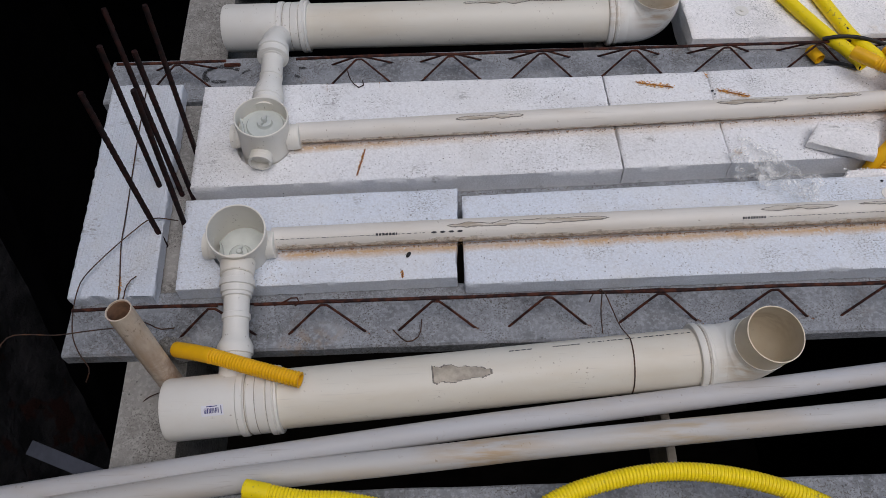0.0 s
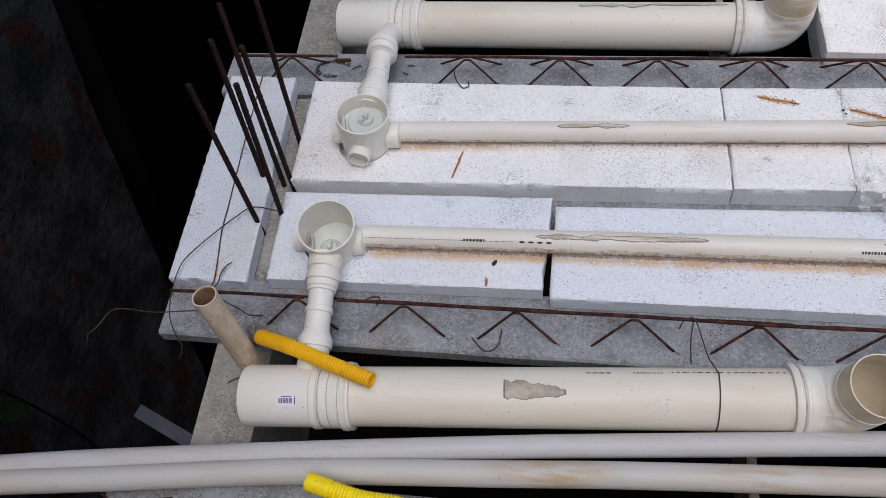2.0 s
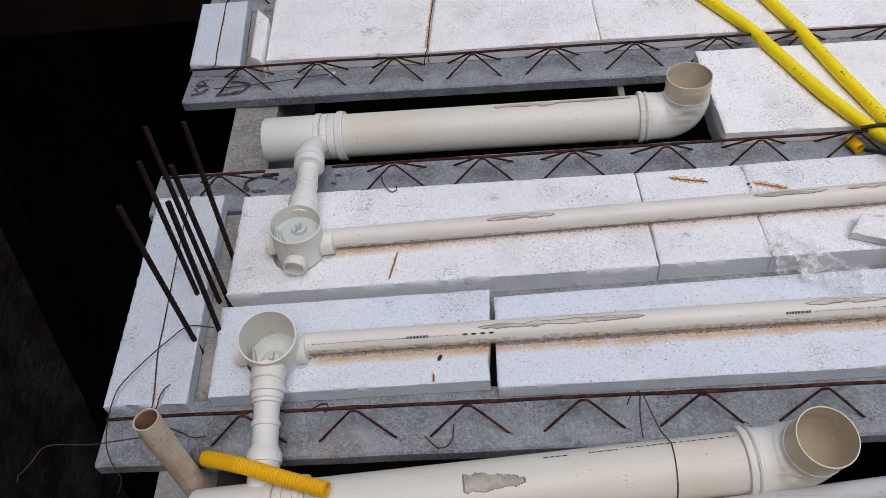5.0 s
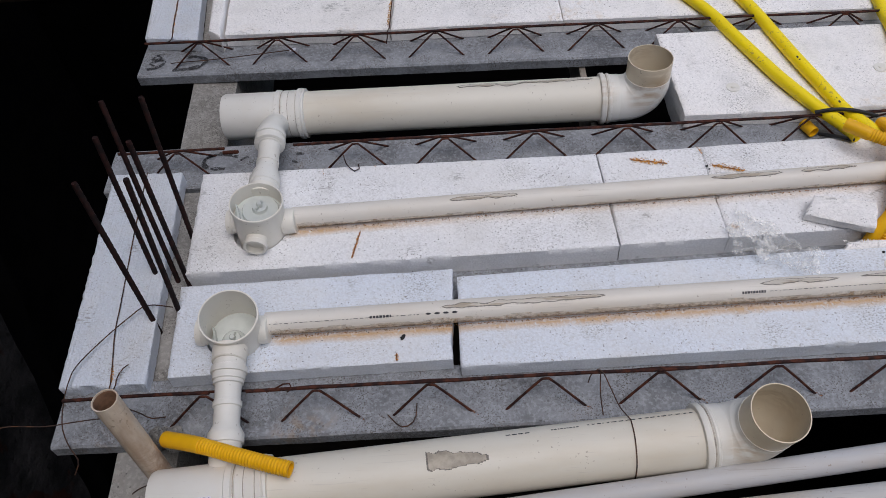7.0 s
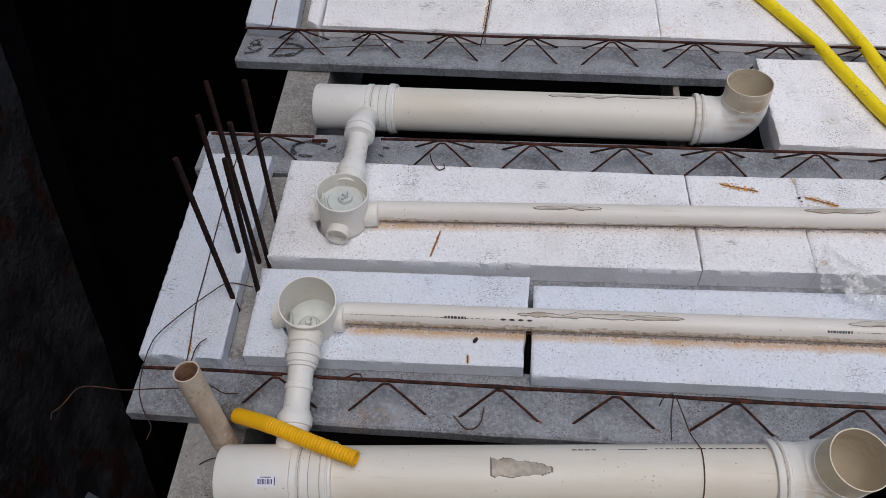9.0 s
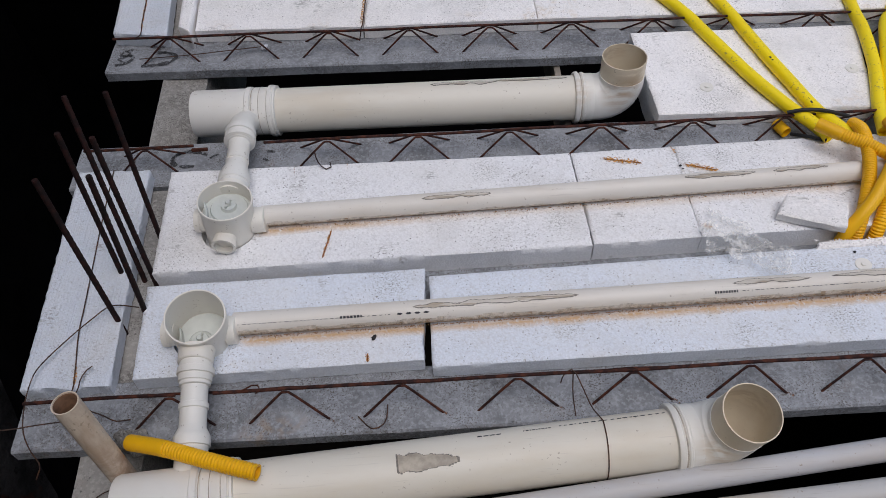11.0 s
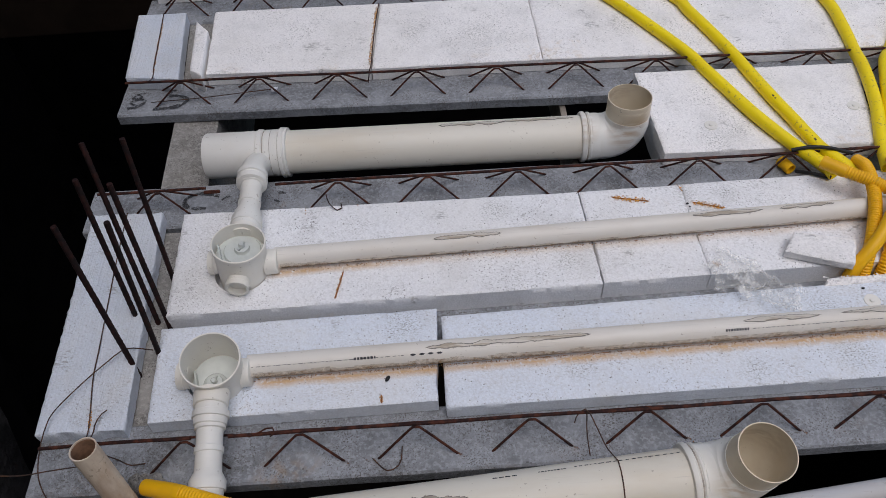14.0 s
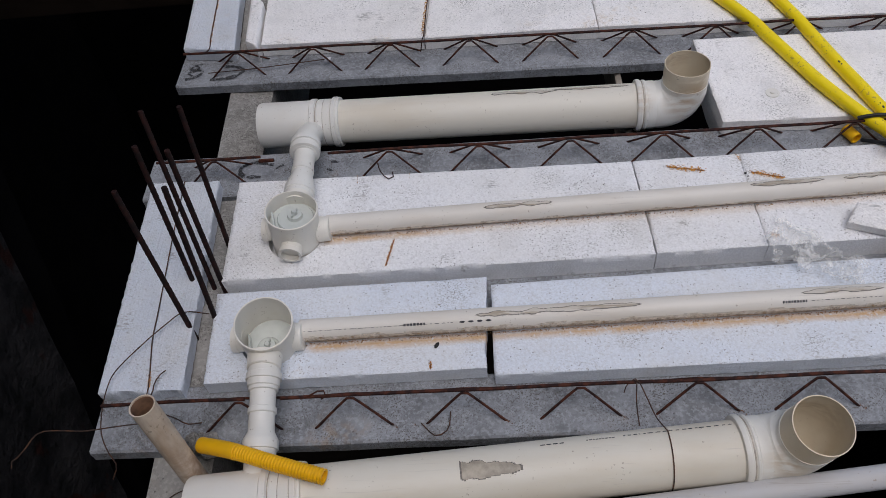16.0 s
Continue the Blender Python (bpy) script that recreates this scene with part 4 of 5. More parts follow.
# ---- loose pipes and the standing stub ----
def loose_pipe(label, points, r, socket, mat):
    t = thing("loose_pipe", label, "pipe", "loose pipes")
    path = smooth_path(points, 0.05)
    part("pipe", hollow(bmesh.new(), path, r, r - 0.002, 32), mat, t, "", 40)
    if socket:
        a, d = path[0], (path[1] - path[0]).normalized()
        part("socket_end", hollow(bmesh.new(), [a - d * 0.06, a - d * 0.02, a, a + d * 0.004], [r + 0.0025, r + 0.0025, r + 0.0025, r + 0.0005], r - 0.001, 32), mat, t, "widened socket end", 40)
    return t


loose_pipe("long weathered white pipe lying loose on the joist", [(-0.31, -0.352, 0.021), (-0.11, -0.322, 0.021), (0.22, -0.279, 0.021), (0.60, -0.2345, 0.022), (0.81, -0.213, 0.023), (1.35, -0.162, 0.030), (2.3, -0.078, 0.064)], 0.0192, False, LOOSE)
loose_pipe("long weathered white pipe with a socket end", [(-0.37, -0.389, 0.026), (-0.09, -0.354, 0.027), (0.25, -0.309, 0.028), (0.60, -0.280, 0.029), (0.81, -0.263, 0.030), (1.32, -0.230, 0.034), (2.3, -0.170, 0.064)], 0.0212, True, LOOSE_STAINED)
stub_path = [Vector((0.132, -0.128, -0.030)).lerp(Vector((0.1165, -0.0965, 0.2290)), k / 6) for k in range(7)]
stub = thing("stub_pipe", "stained cream pipe stub standing tilted on the beam", "pipe")
part("pipe", hollow(bmesh.new(), stub_path, 0.0206, 0.0186, 32), STUB, stub, "", 40)
part("inner_crust", hollow(bmesh.new(), [stub_path[0].lerp(p, 0.99) for p in stub_path], 0.0187, 0.0180, 32), CRUST, stub, "reddish brown crust inside", 40)


# ---- reinforcing bars ----
def rebar(base, top):
    bm = bmesh.new()
    path = [Vector(base).lerp(Vector(top), k / 60) for k in range(61)]
    sweep(bm, path, [(k, 0.0050 + 0.0005 * (k % 2)) for k in range(61)], 9)
    return tagged(part("reinforcing_bar", bm, REBAR, None, "rusty ribbed steel bar rising out of the beam", 70), "", "rebar", "starter bars")


rebar((0.0715, 0.163, -0.035), (0.041, 0.233, 0.360))
rebar((0.1130, 0.181, -0.035), (0.127, 0.235, 0.360))
rebar((0.1065, 0.370, -0.035), (0.110, 0.435, 0.360))
rebar((0.1110, 0.271, -0.035), (0.112, 0.323, 0.360))
rebar((0.0870, 0.279, -0.035), (0.038, 0.431, 0.360))
rebar((0.0500, 0.276, -0.035), (0.050, 0.338, 0.360))


# ---- yellow conduits ----
def conduit(name, label, bm, mat, group="yellow conduits"):
    return tagged(part(name, bm, mat, None, label, 30), "", "conduit", group)


def sleeved_hose(label, points, r, pitch, length, mat):
    """A corrugated hose with a plain sleeve at one end."""
    t = thing("corrugated_hose", label, "conduit", "yellow conduits")
    part("ribbed_body", ribbed(points, r, pitch, round(length / (pitch / 4))), mat, t, "", 30)
    part("smooth_end", smooth_end(points, r, pitch, length), mat, t, "smooth plain hose end", 40)
    return t


sleeved_hose("short orange-yellow corrugated hose resting on the tee", [(0.149, -0.085, 0.056), (0.216, -0.110, 0.082), (0.296, -0.140, 0.094), (0.378, -0.166, 0.096)], 0.0135, 0.0055, 0.085, ORANGE)
sleeved_hose("bright yellow corrugated hose with a smooth end", [(0.300, -0.333, 0.075), (0.385, -0.351, 0.075), (0.46, -0.357, 0.072), (0.56, -0.385, 0.066), (0.70, -0.47, 0.06)], 0.0145, 0.0055, 0.04, YELLOW)
conduit("corrugated_hose", "bright yellow corrugated hose in a low arch", ribbed([(0.66, -0.46, 0.06), (0.757, -0.375, 0.075), (0.862, -0.340, 0.082), (0.968, -0.330, 0.085), (1.077, -0.346, 0.082), (1.18, -0.385, 0.075), (1.30, -0.46, 0.06)], 0.0145, 0.0055), YELLOW)
conduit("corrugated_hose", "bright yellow corrugated hose arching over the front joist", ribbed([(0.0, -0.60, 0.02), (0.03, -0.53, 0.06), (0.08, -0.475, 0.075), (0.17, -0.44, 0.075), (0.31, -0.435, 0.07), (0.45, -0.45, 0.065), (0.60, -0.50, 0.06)], 0.0145, 0.0055), YELLOW)
CR = 0.0143


def smooth_conduit(label, points, mat=YELLOW, r=CR):
    path = smooth_path(points, 0.012)
    n = len(path)
    st = [(1, r * 0.82), (0, r * 0.85)] + [(i, r) for i in range(n)] + [(n - 1, r * 0.85), (n - 2, r * 0.82)]
    return conduit("yellow_conduit", label, sweep(bmesh.new(), path, st, 20), mat)


smooth_conduit("smooth yellow conduit crossing the far polystyrene", [(0.936, 1.570, 0.052), (1.143, 1.262, 0.052), (1.206, 1.161, 0.0525), (1.305, 0.982, 0.0525), (1.340, 0.897, 0.052), (1.389, 0.767, 0.0535), (1.418, 0.700, 0.0535), (1.463, 0.616, 0.052), (1.493, 0.567, 0.0535), (1.514, 0.520, 0.0545)])
printed = smooth_conduit("smooth yellow conduit with faint print", [(1.086, 1.560, 0.052), (1.321, 1.240, 0.052), (1.359, 1.147, 0.0525), (1.417, 0.972, 0.0515), (1.440, 0.880, 0.052), (1.464, 0.781, 0.0535), (1.487, 0.700, 0.0535), (1.515, 0.610, 0.051), (1.541, 0.558, 0.0535), (1.562, 0.515, 0.054)])
smooth_conduit("smooth yellow conduit bending beside the block", [(1.66, 1.45, 0.052), (1.724, 1.173, 0.052), (1.727, 1.05, 0.052), (1.721, 0.939, 0.047), (1.714, 0.867, 0.052), (1.690, 0.735, 0.053), (1.657, 0.615, 0.046), (1.635, 0.53, 0.052)])
smooth_conduit("smooth yellow conduit bending beside the block", [(1.98, 1.20, 0.052), (1.86, 1.02, 0.052), (1.808, 0.940, 0.041), (1.770, 0.880, 0.052), (1.716, 0.723, 0.053), (1.682, 0.608, 0.041), (1.66, 0.52, 0.052)])
for k in range(16):
    p = Vector((1.4645, 0.778, 0.0535)).lerp(Vector((1.5135, 0.615, 0.0512)), k / 16)
    q = Vector((1.4645, 0.778, 0.0535)).lerp(Vector((1.5135, 0.615, 0.0512)), (k + 0.35 + 0.25 * (k % 3 == 0)) / 16)
    part("printed_line", on_pipe(bmesh.new(), p, q, CR + 0.0003, 0.0, (q - p).length, 18, 32, None, 1, 2), INK, printed, "faint black printed bar")
tagged(part("conduit_stub", hollow(bmesh.new(), [Vector((1.440, 0.612, 0.0135)), Vector((1.453, 0.580, 0.0145))], 0.0125, 0.0104, 24), ORANGE, None, "cut orange conduit end lying on the joist", 40), "", "conduit")
sleeved_hose("orange corrugated hose with a smooth end in the bundle", [(1.474, 0.520, 0.096), (1.512, 0.484, 0.098), (1.551, 0.455, 0.098), (1.585, 0.424, 0.096), (1.66, 0.37, 0.08), (1.75, 0.30, 0.06)], 0.0135, 0.0056, 0.05, ORANGE)
conduit("corrugated_hose", "orange corrugated hose looping downward", ribbed([(1.571, 0.550, 0.062), (1.566, 0.505, 0.085), (1.553, 0.440, 0.090), (1.535, 0.380, 0.083), (1.510, 0.320, 0.066), (1.498, 0.290, 0.040), (1.494, 0.275, -0.004)], 0.0135, 0.0056), ORANGE)
conduit("corrugated_hose", "orange corrugated hose looping downward", ribbed([(1.640, 0.540, 0.07), (1.625, 0.470, 0.10), (1.585, 0.390, 0.085), (1.556, 0.325, 0.064), (1.538, 0.290, 0.040), (1.532, 0.275, -0.004)], 0.0135, 0.0056), ORANGE)
smooth_conduit("orange hose bent across the bundle", [(1.66, 0.47, 0.10), (1.60, 0.42, 0.115), (1.555, 0.362, 0.106), (1.520, 0.318, 0.088), (1.492, 0.294, 0.066), (1.472, 0.280, 0.038), (1.464, 0.275, -0.002)], ORANGE, 0.013)
conduit("corrugated_hose", "orange corrugated hose at the rim of the bundle", ribbed([(1.72, 0.50, 0.07), (1.68, 0.44, 0.09), (1.63, 0.36, 0.07), (1.595, 0.305, 0.050), (1.580, 0.276, -0.004)], 0.0135, 0.0056), ORANGE)
bm = bmesh.new()
path = smooth_path([(1.446, 0.596, 0.060), (1.478, 0.590, 0.071), (1.520, 0.584, 0.071), (1.572, 0.574, 0.060)], 0.01)
sweep(bm, path, [(i, 0.0042) for i in range(len(path))], 8)
tagged(part("black_tape", bm, TAPE, None, "black tape tied round the conduits", 40), "", "tape")
bm = bmesh.new()
path = smooth_path([(1.452, 0.560, 0.030), (1.475, 0.535, 0.046), (1.51, 0.52, 0.046)], 0.01)
sweep(bm, path, [(i, 0.004) for i in range(len(path))], 8)
tagged(part("black_tape", bm, TAPE, None, "black tape end below the conduits", 40), "", "tape")
# black plastic sheet at the near end of the front joist
bm = eps_shape(bmesh.new(), [(-0.075, -0.56), (0.035, -0.56), (0.120, -0.452), (-0.060, -0.440)], -0.014, -0.008, 31, 0.02)
tagged(part("black_sheet", bm, TAPE, None, "black plastic sheet beside the front joist end", 40), "", "sheet")


# ---- small things ----

def fixing_disc(x, y, z=0.040):
    b = bmesh.new()
    _turned(b, Vector((x, y, z)), Vector((x, y, z + 1)), [(0, 0.0150), (0.0018, 0.0150), (0.0022, 0.0135), (0.0016, 0.0105), (0.0018, 0.0050), (0.0040, 0.0045), (0.0044, 0.0030)], 24)
    tagged(part("fixing_disc", b, FITTING, None, "white plastic fixing disc pressed into polystyrene", 40), "", "fixing", "fixing discs")


for x, y in ((1.304, 0.713), (1.648, 0.748), (1.473, 0.199)):
    fixing_disc(x, y)


def nail(a, b, spread, seed):
    """A rusty nail on the polystyrene with its stain."""
    t = thing("rusty_nail", "rusty nail lying in an orange stain", "nail", "rusty nails")
    a, b = Vector((*a, 0.0428)), Vector((*b, 0.0428))
    part("nail_shank", rod(bmesh.new(), a + Vector((0, 0, -0.0012)), b + Vector((0, 0, -0.0012)), 0.0012, 7), NAIL, t, "", 50)
    d = (b - a)
    side = Vector((-d.y, d.x, 0)).normalized()
    g, s = {}, bmesh.new()
    n, m = 40, 14
    for i in range(n + 1):
        for j in range(m + 1):
            g[i, j] = s.verts.new(a + d * (-0.08 + 1.16 * i / n) + side * spread * (2 * j / m - 1) + Vector((0, 0, -0.0004)))
    for i in range(n):
        for j in range(m):
            v = abs(2 * (j + 0.5) / m - 1)
            u = abs(2 * (i + 0.5) / n - 1)
            if v + 0.7 * noise.noise(Vector((i * 0.27 + seed, j * 0.33, seed))) < 0.75 * (1 - u ** 4):
                s.faces.new((g[i, j], g[i + 1, j], g[i + 1, j + 1], g[i, j + 1]))
    for v in [v for v in s.verts if not v.link_faces]:
        s.verts.remove(v)
    part("rust_stain", s, RUST_STAIN, t, "orange rust stain")


nail((1.037, 0.507), (1.110, 0.490), 0.010, 1.0)
nail((1.202, 0.478), (1.263, 0.457), 0.009, 2.0)
nail((0.462, 0.352), (0.448, 0.288), 0.004, 3.0)
nail((0.539, 0.066), (0.540, 0.050), 0.004, 4.0)

# dark pebble on the front block
b = bmesh.new()
bmesh.ops.create_icosphere(b, subdivisions=2, radius=0.006, matrix=pose(0.551, 0.098, 0.0435, 0, 0, 60) @ Matrix.Diagonal((1.15, 0.6, 0.6, 1)))
tagged(part("pebble", b, TAPE, None, "small dark pebble on the polystyrene", 60), "", "pebble")

# tie wires
wire("tie_wire", [(0.096, 0.209, 0.020), (0.054, 0.201, 0.042), (0.023, 0.171, 0.045), (-0.017, 0.123, 0.045), (-0.049, 0.076, 0.045), (-0.057, 0.047, 0.044), (-0.058, 0.004, 0.040), (-0.053, -0.040, 0.030), (-0.043, -0.067, 0.010), (-0.032, -0.085, -0.015), (-0.045, -0.10, -0.04)], 0.0012, WIRE, "thin rusty tie wire curving over the strip", group="tie wires")
wire("tie_wire", [(-0.022, 0.564, 0.034), (-0.016, 0.42, 0.0345), (-0.009, 0.304, 0.0345), (-0.003, 0.206, 0.0345), (0.000, 0.148, 0.0345), (0.011, 0.079, 0.0345), (0.016, 0.044, 0.034), (0.022, 0.020, 0.045), (0.024, 0.002, 0.058)], 0.0012, WIRE, "thin tie wire lying along the strip", group="tie wires")
wire("tie_wire", [(0.026, 0.000, 0.058), (0.031, 0.023, 0.044), (0.029, 0.046, 0.040), (0.034, 0.063, 0.040), (0.046, 0.072, 0.043)], 0.0012, WIRE, "short curled tie wire end", group="tie wires")
wire("tie_wire", [(0.06, -0.040, 0.055), (0.023, -0.043, 0.060), (-0.020, -0.047, 0.060), (-0.066, -0.052, 0.060), (-0.118, -0.049, 0.060), (-0.143, -0.050, 0.060), (-0.156, -0.058, 0.060), (-0.164, -0.079, 0.060), (-0.174, -0.095, 0.058), (-0.184, -0.100, 0.056), (-0.184, -0.112, 0.050)], 0.0012, WIRE, "bent tie wire reaching over the pit", group="tie wires")
wire("tie_wire", [(0.03, 0.0, 0.05), (0.046, -0.001, 0.014), (0.071, -0.010, 0.010), (0.095, -0.022, 0.010), (0.121, -0.020, 0.009)], 0.0012, WIRE, "tie wire twisted on the truss", group="tie wires")
wire("tie_wire", [(0.313, -0.008, 0.060), (0.329, -0.004, 0.063), (0.343, 0.003, 0.065), (0.355, 0.003, 0.065), (0.359, -0.005, 0.064), (0.350, -0.009, 0.058)], 0.0015, STEEL, "rusty tie wire twisted round the truss bar", group="tie wires")
wire("tie_wire", [(0.420, 0.560, 0.055), (0.425, 0.541, 0.052), (0.433, 0.531, 0.046), (0.443, 0.523, 0.042), (0.455, 0.529, 0.043), (0.452, 0.539, 0.046)], 0.0013, STEEL, "curled rusty tie wire on the block edge", group="tie wires")
wire("tie_wire", [(0.520, -0.035, 0.002), (0.545, -0.060, 0.003), (0.568, -0.050, 0.006), (0.573, -0.020, 0.012)], 0.0012, WIRE, "loose bent wire on the joist", group="tie wires")
d = (FB - FA).normalized()
c = FA + d * 0.790
loop = [(0.874, -0.012, 0.040), (0.880, -0.004, 0.058), (0.895, -0.002, 0.066), (0.905, -0.035, 0.068), (0.915, -0.075, 0.070)]
loop += [tuple(c + Vector((0, -math.sin(radians(t)), math.cos(radians(t)))) * 0.0522) for t in range(-35, 190, 15)]
wire("tie_wire", loop, 0.0011, WIRE, "tie wire slung round the sewer pipe", group="tie wires")
wire("tie_wire", [(0.895, -0.002, 0.064), (0.893, -0.03, 0.036), (0.896, -0.060, 0.010)], 0.0011, WIRE, "loose end of the pipe sling", group="tie wires")
wire("tie_wire", [(-0.071, 1.315, 0.0425), (-0.062, 1.185, 0.0425), (-0.055, 1.08, 0.0425), (-0.050, 1.03, 0.042), (-0.055, 1.0, 0.05)], 0.0013, STEEL, "rusty wire along the far strip", group="tie wires")
wire("tie_wire", [(0.532, 1.295, 0.042), (0.520, 1.15, 0.0425), (0.513, 1.02, 0.0425), (0.512, 0.985, 0.058), (0.505, 0.965, 0.03)], 0.0014, STEEL, "rusty wire in the block joint", group="tie wires")
wire("tie_wire", [(-0.055, 0.975, 0.006), (0.065, 0.977, 0.008), (0.16, 0.980, 0.012), (0.268, 0.985, 0.016)], 0.0012, WIRE, "thin wire lying on the far joist", group="tie wires")
wire("tie_wire", [(0.05, -0.16, -0.05), (0.08, -0.14, -0.026), (0.13, -0.13, -0.01)], 0.0011, WIRE, "thin wire under the stub", group="tie wires")


def stroke(points, width, z):
    """A flat brush stroke on concrete."""
    path = smooth_path([(x, y, z) for x, y in points], 0.004)
    b, prev = bmesh.new(), None
    for i, p in enumerate(path):
        q = path[min(i + 1, len(path) - 1)] - path[max(i - 1, 0)]
        side = Vector((-q.y, q.x, 0)).normalized() * width * (0.6 + 0.5 * noise.noise(p * 60))
        pair = (b.verts.new(p + side), b.verts.new(p - side))
        if prev:
            b.faces.new((prev[0], pair[0], pair[1], prev[1]))
        prev = pair
    return b


pts = [(-0.080, 1.020), (-0.100, 1.010), (-0.107, 0.998), (-0.076, 0.992), (-0.076, 0.980), (-0.090, 0.967), (-0.116, 0.960)]
tagged(part("paint_stroke", stroke(pts, 0.0062, 0.0025), PAINT_MARK, None, "black brush stroke painted on the joist"), "", "paint mark", "paint strokes")
pts = [(-0.100, 1.016), (-0.086, 1.004), (-0.094, 0.990), (-0.112, 0.984), (-0.098, 0.972)]
tagged(part("paint_stroke", stroke(pts, 0.0040, 0.0031), PAINT_MARK, None, "thin black brush stroke painted over another"), "", "paint mark", "paint strokes")
pts = [(0.000, 1.032), (-0.008, 1.018), (-0.020, 1.002), (0.004, 1.000), (0.034, 0.986), (0.026, 0.964), (-0.006, 0.953), (-0.048, 0.953)]
tagged(part("paint_stroke", stroke(pts, 0.0080, 0.0025), PAINT_MARK, None, "black hooked brush stroke painted on the joist"), "", "paint mark", "paint strokes")
pts = [(0.165, 0.628), (0.118, 0.640), (0.088, 0.622), (0.098, 0.598), (0.14, 0.592)]
tagged(part("paint_stroke", stroke(pts, 0.0075, 0.0025), PAINT_MARK, None, "black brush stroke painted on the joist"), "", "paint mark", "paint strokes")
for pts in ([(0.172, 0.615), (0.190, 0.626)], [(0.215, 0.632), (0.230, 0.628)], [(0.300, 0.626), (0.320, 0.622)], [(0.292, 0.604), (0.305, 0.596)]):
    pts = [pts[0], ((pts[0][0] + pts[1][0]) / 2, (pts[0][1] + pts[1][1]) / 2 + 0.002), pts[1]]
    tagged(part("paint_stroke", stroke(pts, 0.0050, 0.0025), PAINT_MARK, None, "short black brush mark on the joist"), "", "paint mark", "paint strokes")

def stain(points, width, z, mat, label, seed):
    """A thin ragged stain that follows a line on a flat top."""
    path = smooth_path([(x, y, z) for x, y in points], 0.003)
    b, prev = bmesh.new(), None
    for i, p in enumerate(path):
        q = path[min(i + 1, len(path) - 1)] - path[max(i - 1, 0)]
        side = Vector((-q.y, q.x, 0)).normalized()
        taper = min(1.0, (min(i, len(path) - 1 - i) + 1) / 4)
        one = width * taper * (0.7 + 0.7 * noise.noise(p * 90 + Vector((seed, 0, 0))))
        two = width * taper * (0.7 + 0.7 * noise.noise(p * 90 + Vector((0, seed, 5))))
        pair = (b.verts.new(p + side * max(0.0004, one)), b.verts.new(p - side * max(0.0004, two)))
        if prev:
            b.faces.new((prev[0], pair[0], pair[1], prev[1]))
        prev = pair
    return tagged(part("rust_stain", b, mat, None, label), "", "stain", "rust stains")


Z_TOP = 0.0416
stain([(-0.066, 1.27), (-0.062, 1.185), (-0.055, 1.08), (-0.051, 1.045)], 0.0035, Z_TOP, RUST_STAIN, "rusty streak beside the wire on the far strip", 2.1)
stain([(0.526, 1.28), (0.517, 1.15), (0.511, 1.06), (0.508, 1.018)], 0.0045, Z_TOP, RUST_STAIN, "rusty streak beside the wire in the block joint", 3.3)
stain([(0.374, 0.540), (0.376, 0.515)], 0.0016, Z_TOP, RUST_STAIN, "short rusty streak at the block edge", 4.2)
stain([(0.488, 0.541), (0.489, 0.522)], 0.0016, Z_TOP, RUST_STAIN, "short rusty streak at the block edge", 5.1)
stain([(1.181, 0.533), (1.186, 0.522), (1.188, 0.512)], 0.0060, Z_TOP, RUST_STAIN, "orange rust spot at a block corner", 6.4)
stain([(1.200, 0.318), (1.208, 0.310), (1.216, 0.308)], 0.0080, Z_TOP, RUST_STAIN, "yellow rust spot beside the film", 7.7)
stain([(0.011, 0.080), (0.015, 0.058), (0.017, 0.040)], 0.0040, 0.0336, RUST_STAIN, "yellow rust spot under the wire on the strip", 9.9)
stain([(0.505, -0.034), (0.513, -0.041)], 0.004, 0.0022, RUST_DARK, "rust spot at a truss foot", 1.4)
for k in range(5):
    stain([(0.470 + 0.2 * k, -0.034), (0.481 + 0.2 * k, -0.044)], 0.0045, 0.0022, RUST_DARK, "rust spot at a truss foot", 8.0 + k)
# dark crumbs in the hairline joint
for x, y, r in ((1.190, 0.476, 0.0030), (1.1935, 0.467, 0.0020), (1.467, 0.229, 0.0028)):
    b = bmesh.new()
    bmesh.ops.create_icosphere(b, subdivisions=2, radius=r, matrix=pose(x, y, 0.0415) @ Matrix.Diagonal((1.2, 0.8, 0.5, 1)))
    for v in b.verts:
        v.co += Vector((0.0008 * noise.noise(v.co * 400), 0.0008 * noise.noise(v.co * 430), 0))
    tagged(part("crumb", b, TAPE, None, "dark crumb lying on the polystyrene", 60), "", "pebble", "dark crumbs")
# white knot on the far wire, doubled bar end, mortar lump by the hose
b = bmesh.new()
bmesh.ops.create_icosphere(b, subdivisions=3, radius=0.007, matrix=pose(0.262, 0.982, 0.016, 0, 0, 25) @ Matrix.Diagonal((1.3, 0.7, 0.7, 1)))
for v in b.verts:
    v.co += Vector((1, 0.6, 0.8)) * 0.004 * noise.noise(v.co * 230)
tagged(part("tape_knot", b, LABEL_WHITE, None, "white tape knot on the thin wire", 60), "", "tape")
b = add_box(bmesh.new(), (0.146, 0.594, 0.044), (0.182, 0.6015, 0.0515), 0.0015)
tagged(part("bar_end", b, STEEL, None, "dark flat steel end under the truss bar", 40), "", "steel bar")
b = bmesh.new()
bmesh.ops.create_icosphere(b, subdivisions=4, radius=0.026, matrix=pose(0.135, -0.062, 0.004, 0, 0, -20) @ Matrix.Diagonal((1.7, 0.75, 0.6, 1)))
for v in b.verts:
    v.co += Vector((1, 0.8, 0.6)) * 0.010 * noise.noise(v.co * 60) + Vector((0.5, 0.5, 1)) * 0.004 * noise.noise(v.co * 190)
tagged(part("mortar_lump", b, BEAM_CONCRETE, None, "rough grey mortar lump under the short hose", 60), "", "mortar")

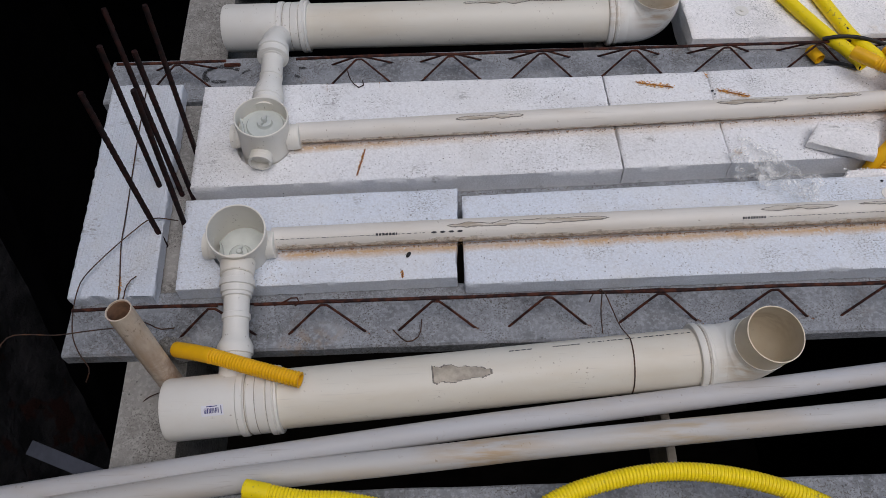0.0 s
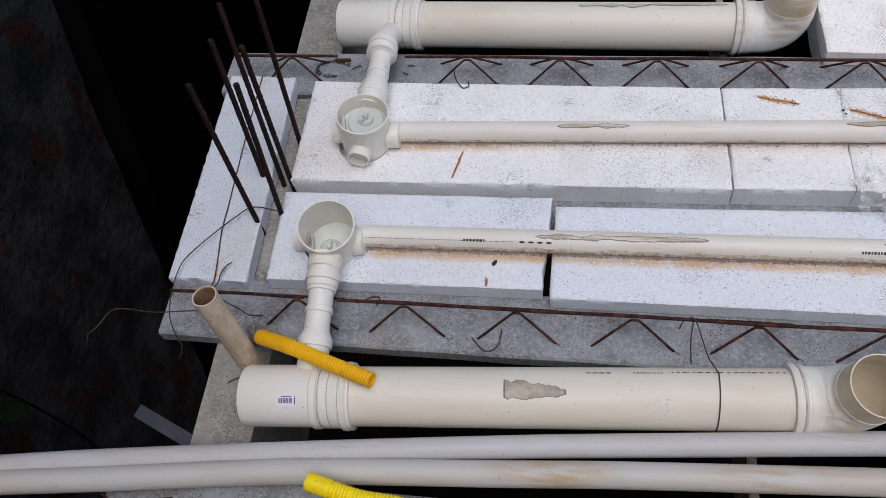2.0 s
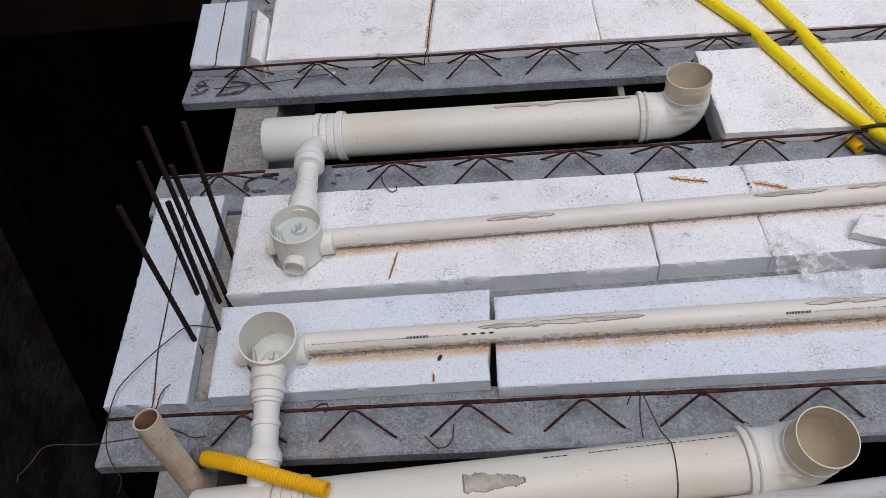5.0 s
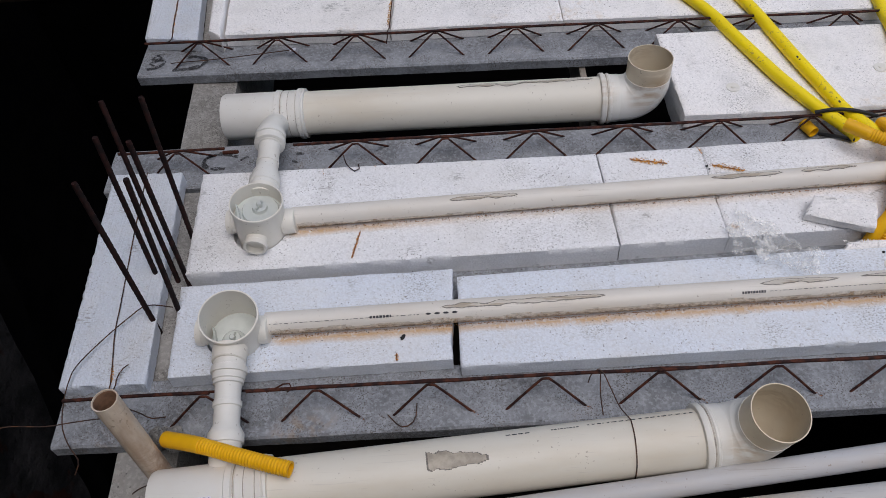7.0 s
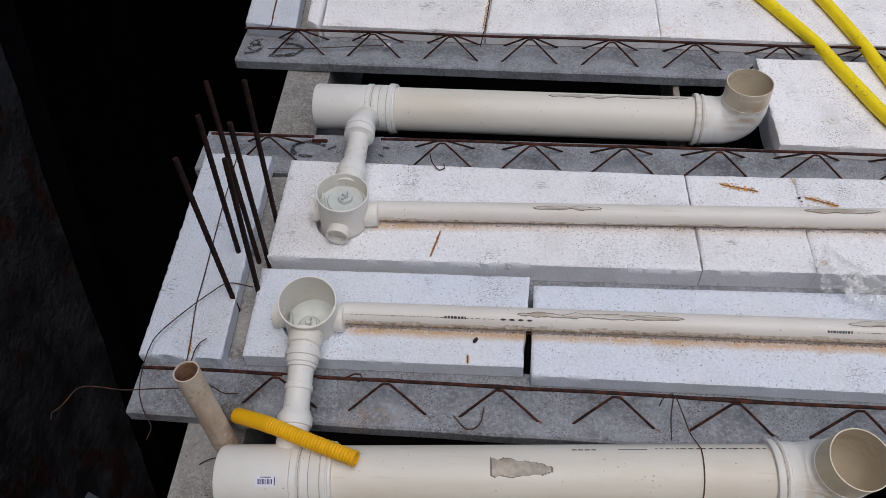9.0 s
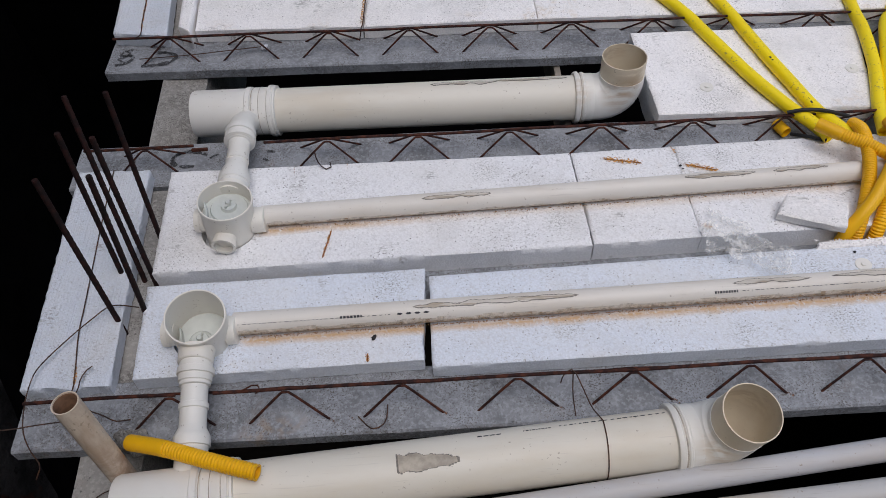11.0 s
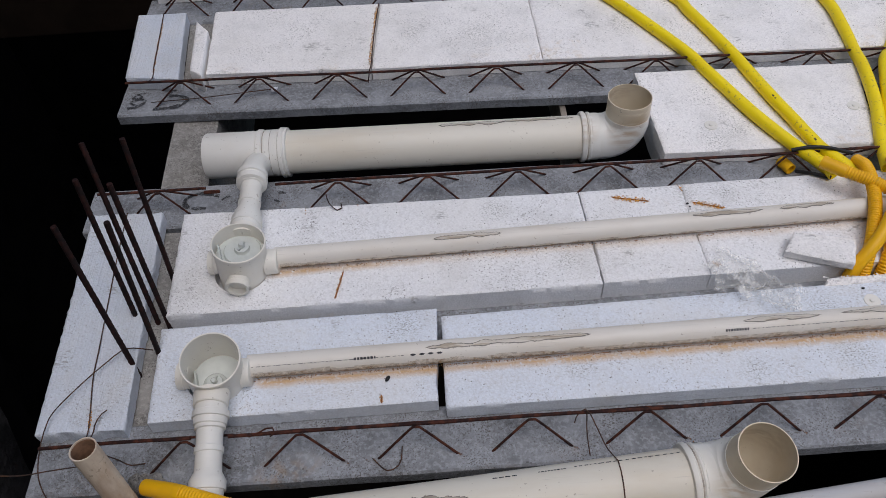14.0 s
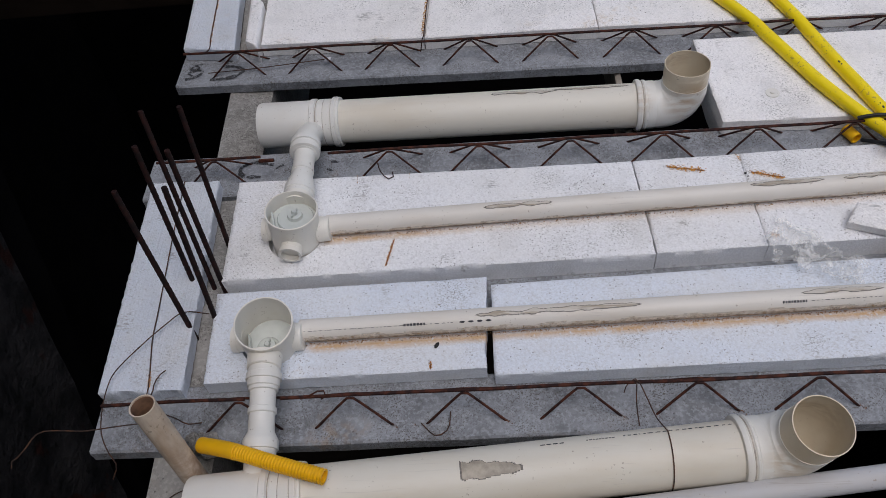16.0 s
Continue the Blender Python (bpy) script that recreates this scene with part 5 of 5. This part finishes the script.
# crumpled clear film
b = bmesh.new()
n = 46
vs = {}
for i in range(n + 1):
    for j in range(n + 1):
        u, v = i / n, j / n
        p = Vector((1.19 + 0.165 * u - 0.03 * v, 0.170 + 0.150 * v + 0.03 * math.sin(5 * u), 0))
        q = noise.fractal(p * 26, 0.8, 2.2, 5)
        base = 0.047 + (0.012 if 0.24 > p.y else 0)
        vs[i, j] = b.verts.new((p.x + 0.012 * noise.noise(p * 31), p.y + 0.012 * noise.noise(p * 29 + Vector((4, 0, 0))), base + 0.014 * abs(q) + 0.006 * abs(noise.noise(p * 90))))
for i in range(n):
    for j in range(n):
        u, v = 2 * (i + 0.5) / n - 1, 2 * (j + 0.5) / n - 1
        if math.hypot(u, v) + 0.3 * noise.noise(Vector((u * 2.5, v * 2.5, 1))) < 0.92:
            b.faces.new((vs[i, j], vs[i + 1, j], vs[i + 1, j + 1], vs[i, j + 1]))
for v in [v for v in b.verts if not v.link_faces]:
    b.verts.remove(v)
film_bag = tagged(part("plastic_film", b, FILM, None, "crumpled clear plastic film lying over the gap"), "", "plastic bag")



def scatter(name, label, category, mat, seed, count, spot, size):
    """Many small irregular grains in one mesh."""
    rng, b = random.Random(seed), bmesh.new()
    for _ in range(count):
        x, y, z = spot(rng)
        r = rng.uniform(*size)
        vs = [b.verts.new((x + r * rng.uniform(0.6, 1.2) * dx, y + r * rng.uniform(0.6, 1.2) * dy, z + r * rng.uniform(0.5, 1.0) * dz)) for dx, dy, dz in ((1, 0, 0), (0, 1, 0), (-1, 0, 0), (0, -1, 0), (0, 0, 1), (0, 0, -1))]
        for k in range(4):
            b.faces.new((vs[k], vs[(k + 1) % 4], vs[4]))
            b.faces.new((vs[(k + 1) % 4], vs[k], vs[5]))
    return tagged(part(name, b, mat, None, label), "", category, "", "stuff")


def beside(line_y, slope, x0, x1, spread):
    def spot(rng):
        x = rng.uniform(x0, x1)
        return x, line_y + slope * x - abs(rng.gauss(0, spread)), 0.0412
    return spot


SAND = plain_material("orange sand", (0.46, 0.26, 0.12), 0.95, 0.6, 300)
scatter("sand", "orange brown sand grains along the near waste pipe", "sand", SAND, 5, 800, beside(0.1115, 0.0145, 0.30, 1.75, 0.0022), (0.0006, 0.0018))
scatter("sand", "orange brown sand grains along the far waste pipe", "sand", SAND, 6, 330, beside(0.3615, 0.024, 0.33, 1.50, 0.003), (0.0006, 0.0018))
scatter("polystyrene_crumbs", "white polystyrene crumbs along the broken edge", "crumbs", EPS, 7, 260, lambda rng: (rng.uniform(1.40, 1.74), 0.258 - abs(rng.gauss(0, 0.010)), 0.0435 + abs(rng.gauss(0, 0.002))), (0.0010, 0.0028))
scatter("debris", "small dark grit on the polystyrene", "grit", SOIL, 8, 500, lambda rng: (rng.uniform(0.13, 1.8), rng.choice((rng.uniform(0.05, 0.25), rng.uniform(0.30, 0.53), rng.uniform(1.03, 1.26))), 0.0408), (0.0005, 0.0014))

# metal bar deep in the pit
b = add_box(bmesh.new(), (-0.05, -0.018, -0.004), (0.6, 0.018, 0.004), 0.001)
bmesh.ops.transform(b, verts=b.verts, matrix=pose(-0.40, -0.045, -0.62, 12, 0, -22))
tagged(part("metal_bar", b, BLUE_BAR, None, "dull bluish flat metal bar reaching out over the pit", 40), "", "bar")


# ---- vine on the old wall ----
def leaf_shape():
    """A broad heart-shaped leaf, folded on its midrib, about 1 long."""
    b = bmesh.new()
    left, right, mids = [], [], []
    for k in range(11):
        s = k / 10
        w = 0.52 * math.sin(math.pi * s ** 0.62) ** 0.8 if 0 < s < 1 else 0.0
        z = -0.25 * s * s
        mids.append(b.verts.new((0, s, z)))
        left.append([b.verts.new((-w * f, s - 0.16 * f * (1 - s), z + 0.10 * f + 0.02 * math.sin(9 * s + f))) for f in (0.5, 1.0)])
        right.append([b.verts.new((w * f, s - 0.16 * f * (1 - s), z + 0.10 * f + 0.02 * math.sin(8 * s + f))) for f in (0.5, 1.0)])
    for k in range(10):
        for sidev in (left, right):
            b.faces.new((mids[k], mids[k + 1], sidev[k + 1][0], sidev[k][0]))
            b.faces.new((sidev[k][0], sidev[k + 1][0], sidev[k + 1][1], sidev[k][1]))
    bmesh.ops.remove_doubles(b, verts=b.verts, dist=0.0005)
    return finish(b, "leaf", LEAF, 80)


leaf_mesh = leaf_shape()
vine = thing("vine", "broad-leaved vine climbing the old wall, pit shade in its green", "plant", at=pose(-0.93, -0.1, -5.0))
stem = smooth_path([(0, 0, 0), (0.02, 0.05, 1.5), (0.0, -0.02, 2.8), (0.03, 0.12, 3.9), (0.01, 0.05, 4.7), (-0.01, -0.2, 5.1)], 0.04)
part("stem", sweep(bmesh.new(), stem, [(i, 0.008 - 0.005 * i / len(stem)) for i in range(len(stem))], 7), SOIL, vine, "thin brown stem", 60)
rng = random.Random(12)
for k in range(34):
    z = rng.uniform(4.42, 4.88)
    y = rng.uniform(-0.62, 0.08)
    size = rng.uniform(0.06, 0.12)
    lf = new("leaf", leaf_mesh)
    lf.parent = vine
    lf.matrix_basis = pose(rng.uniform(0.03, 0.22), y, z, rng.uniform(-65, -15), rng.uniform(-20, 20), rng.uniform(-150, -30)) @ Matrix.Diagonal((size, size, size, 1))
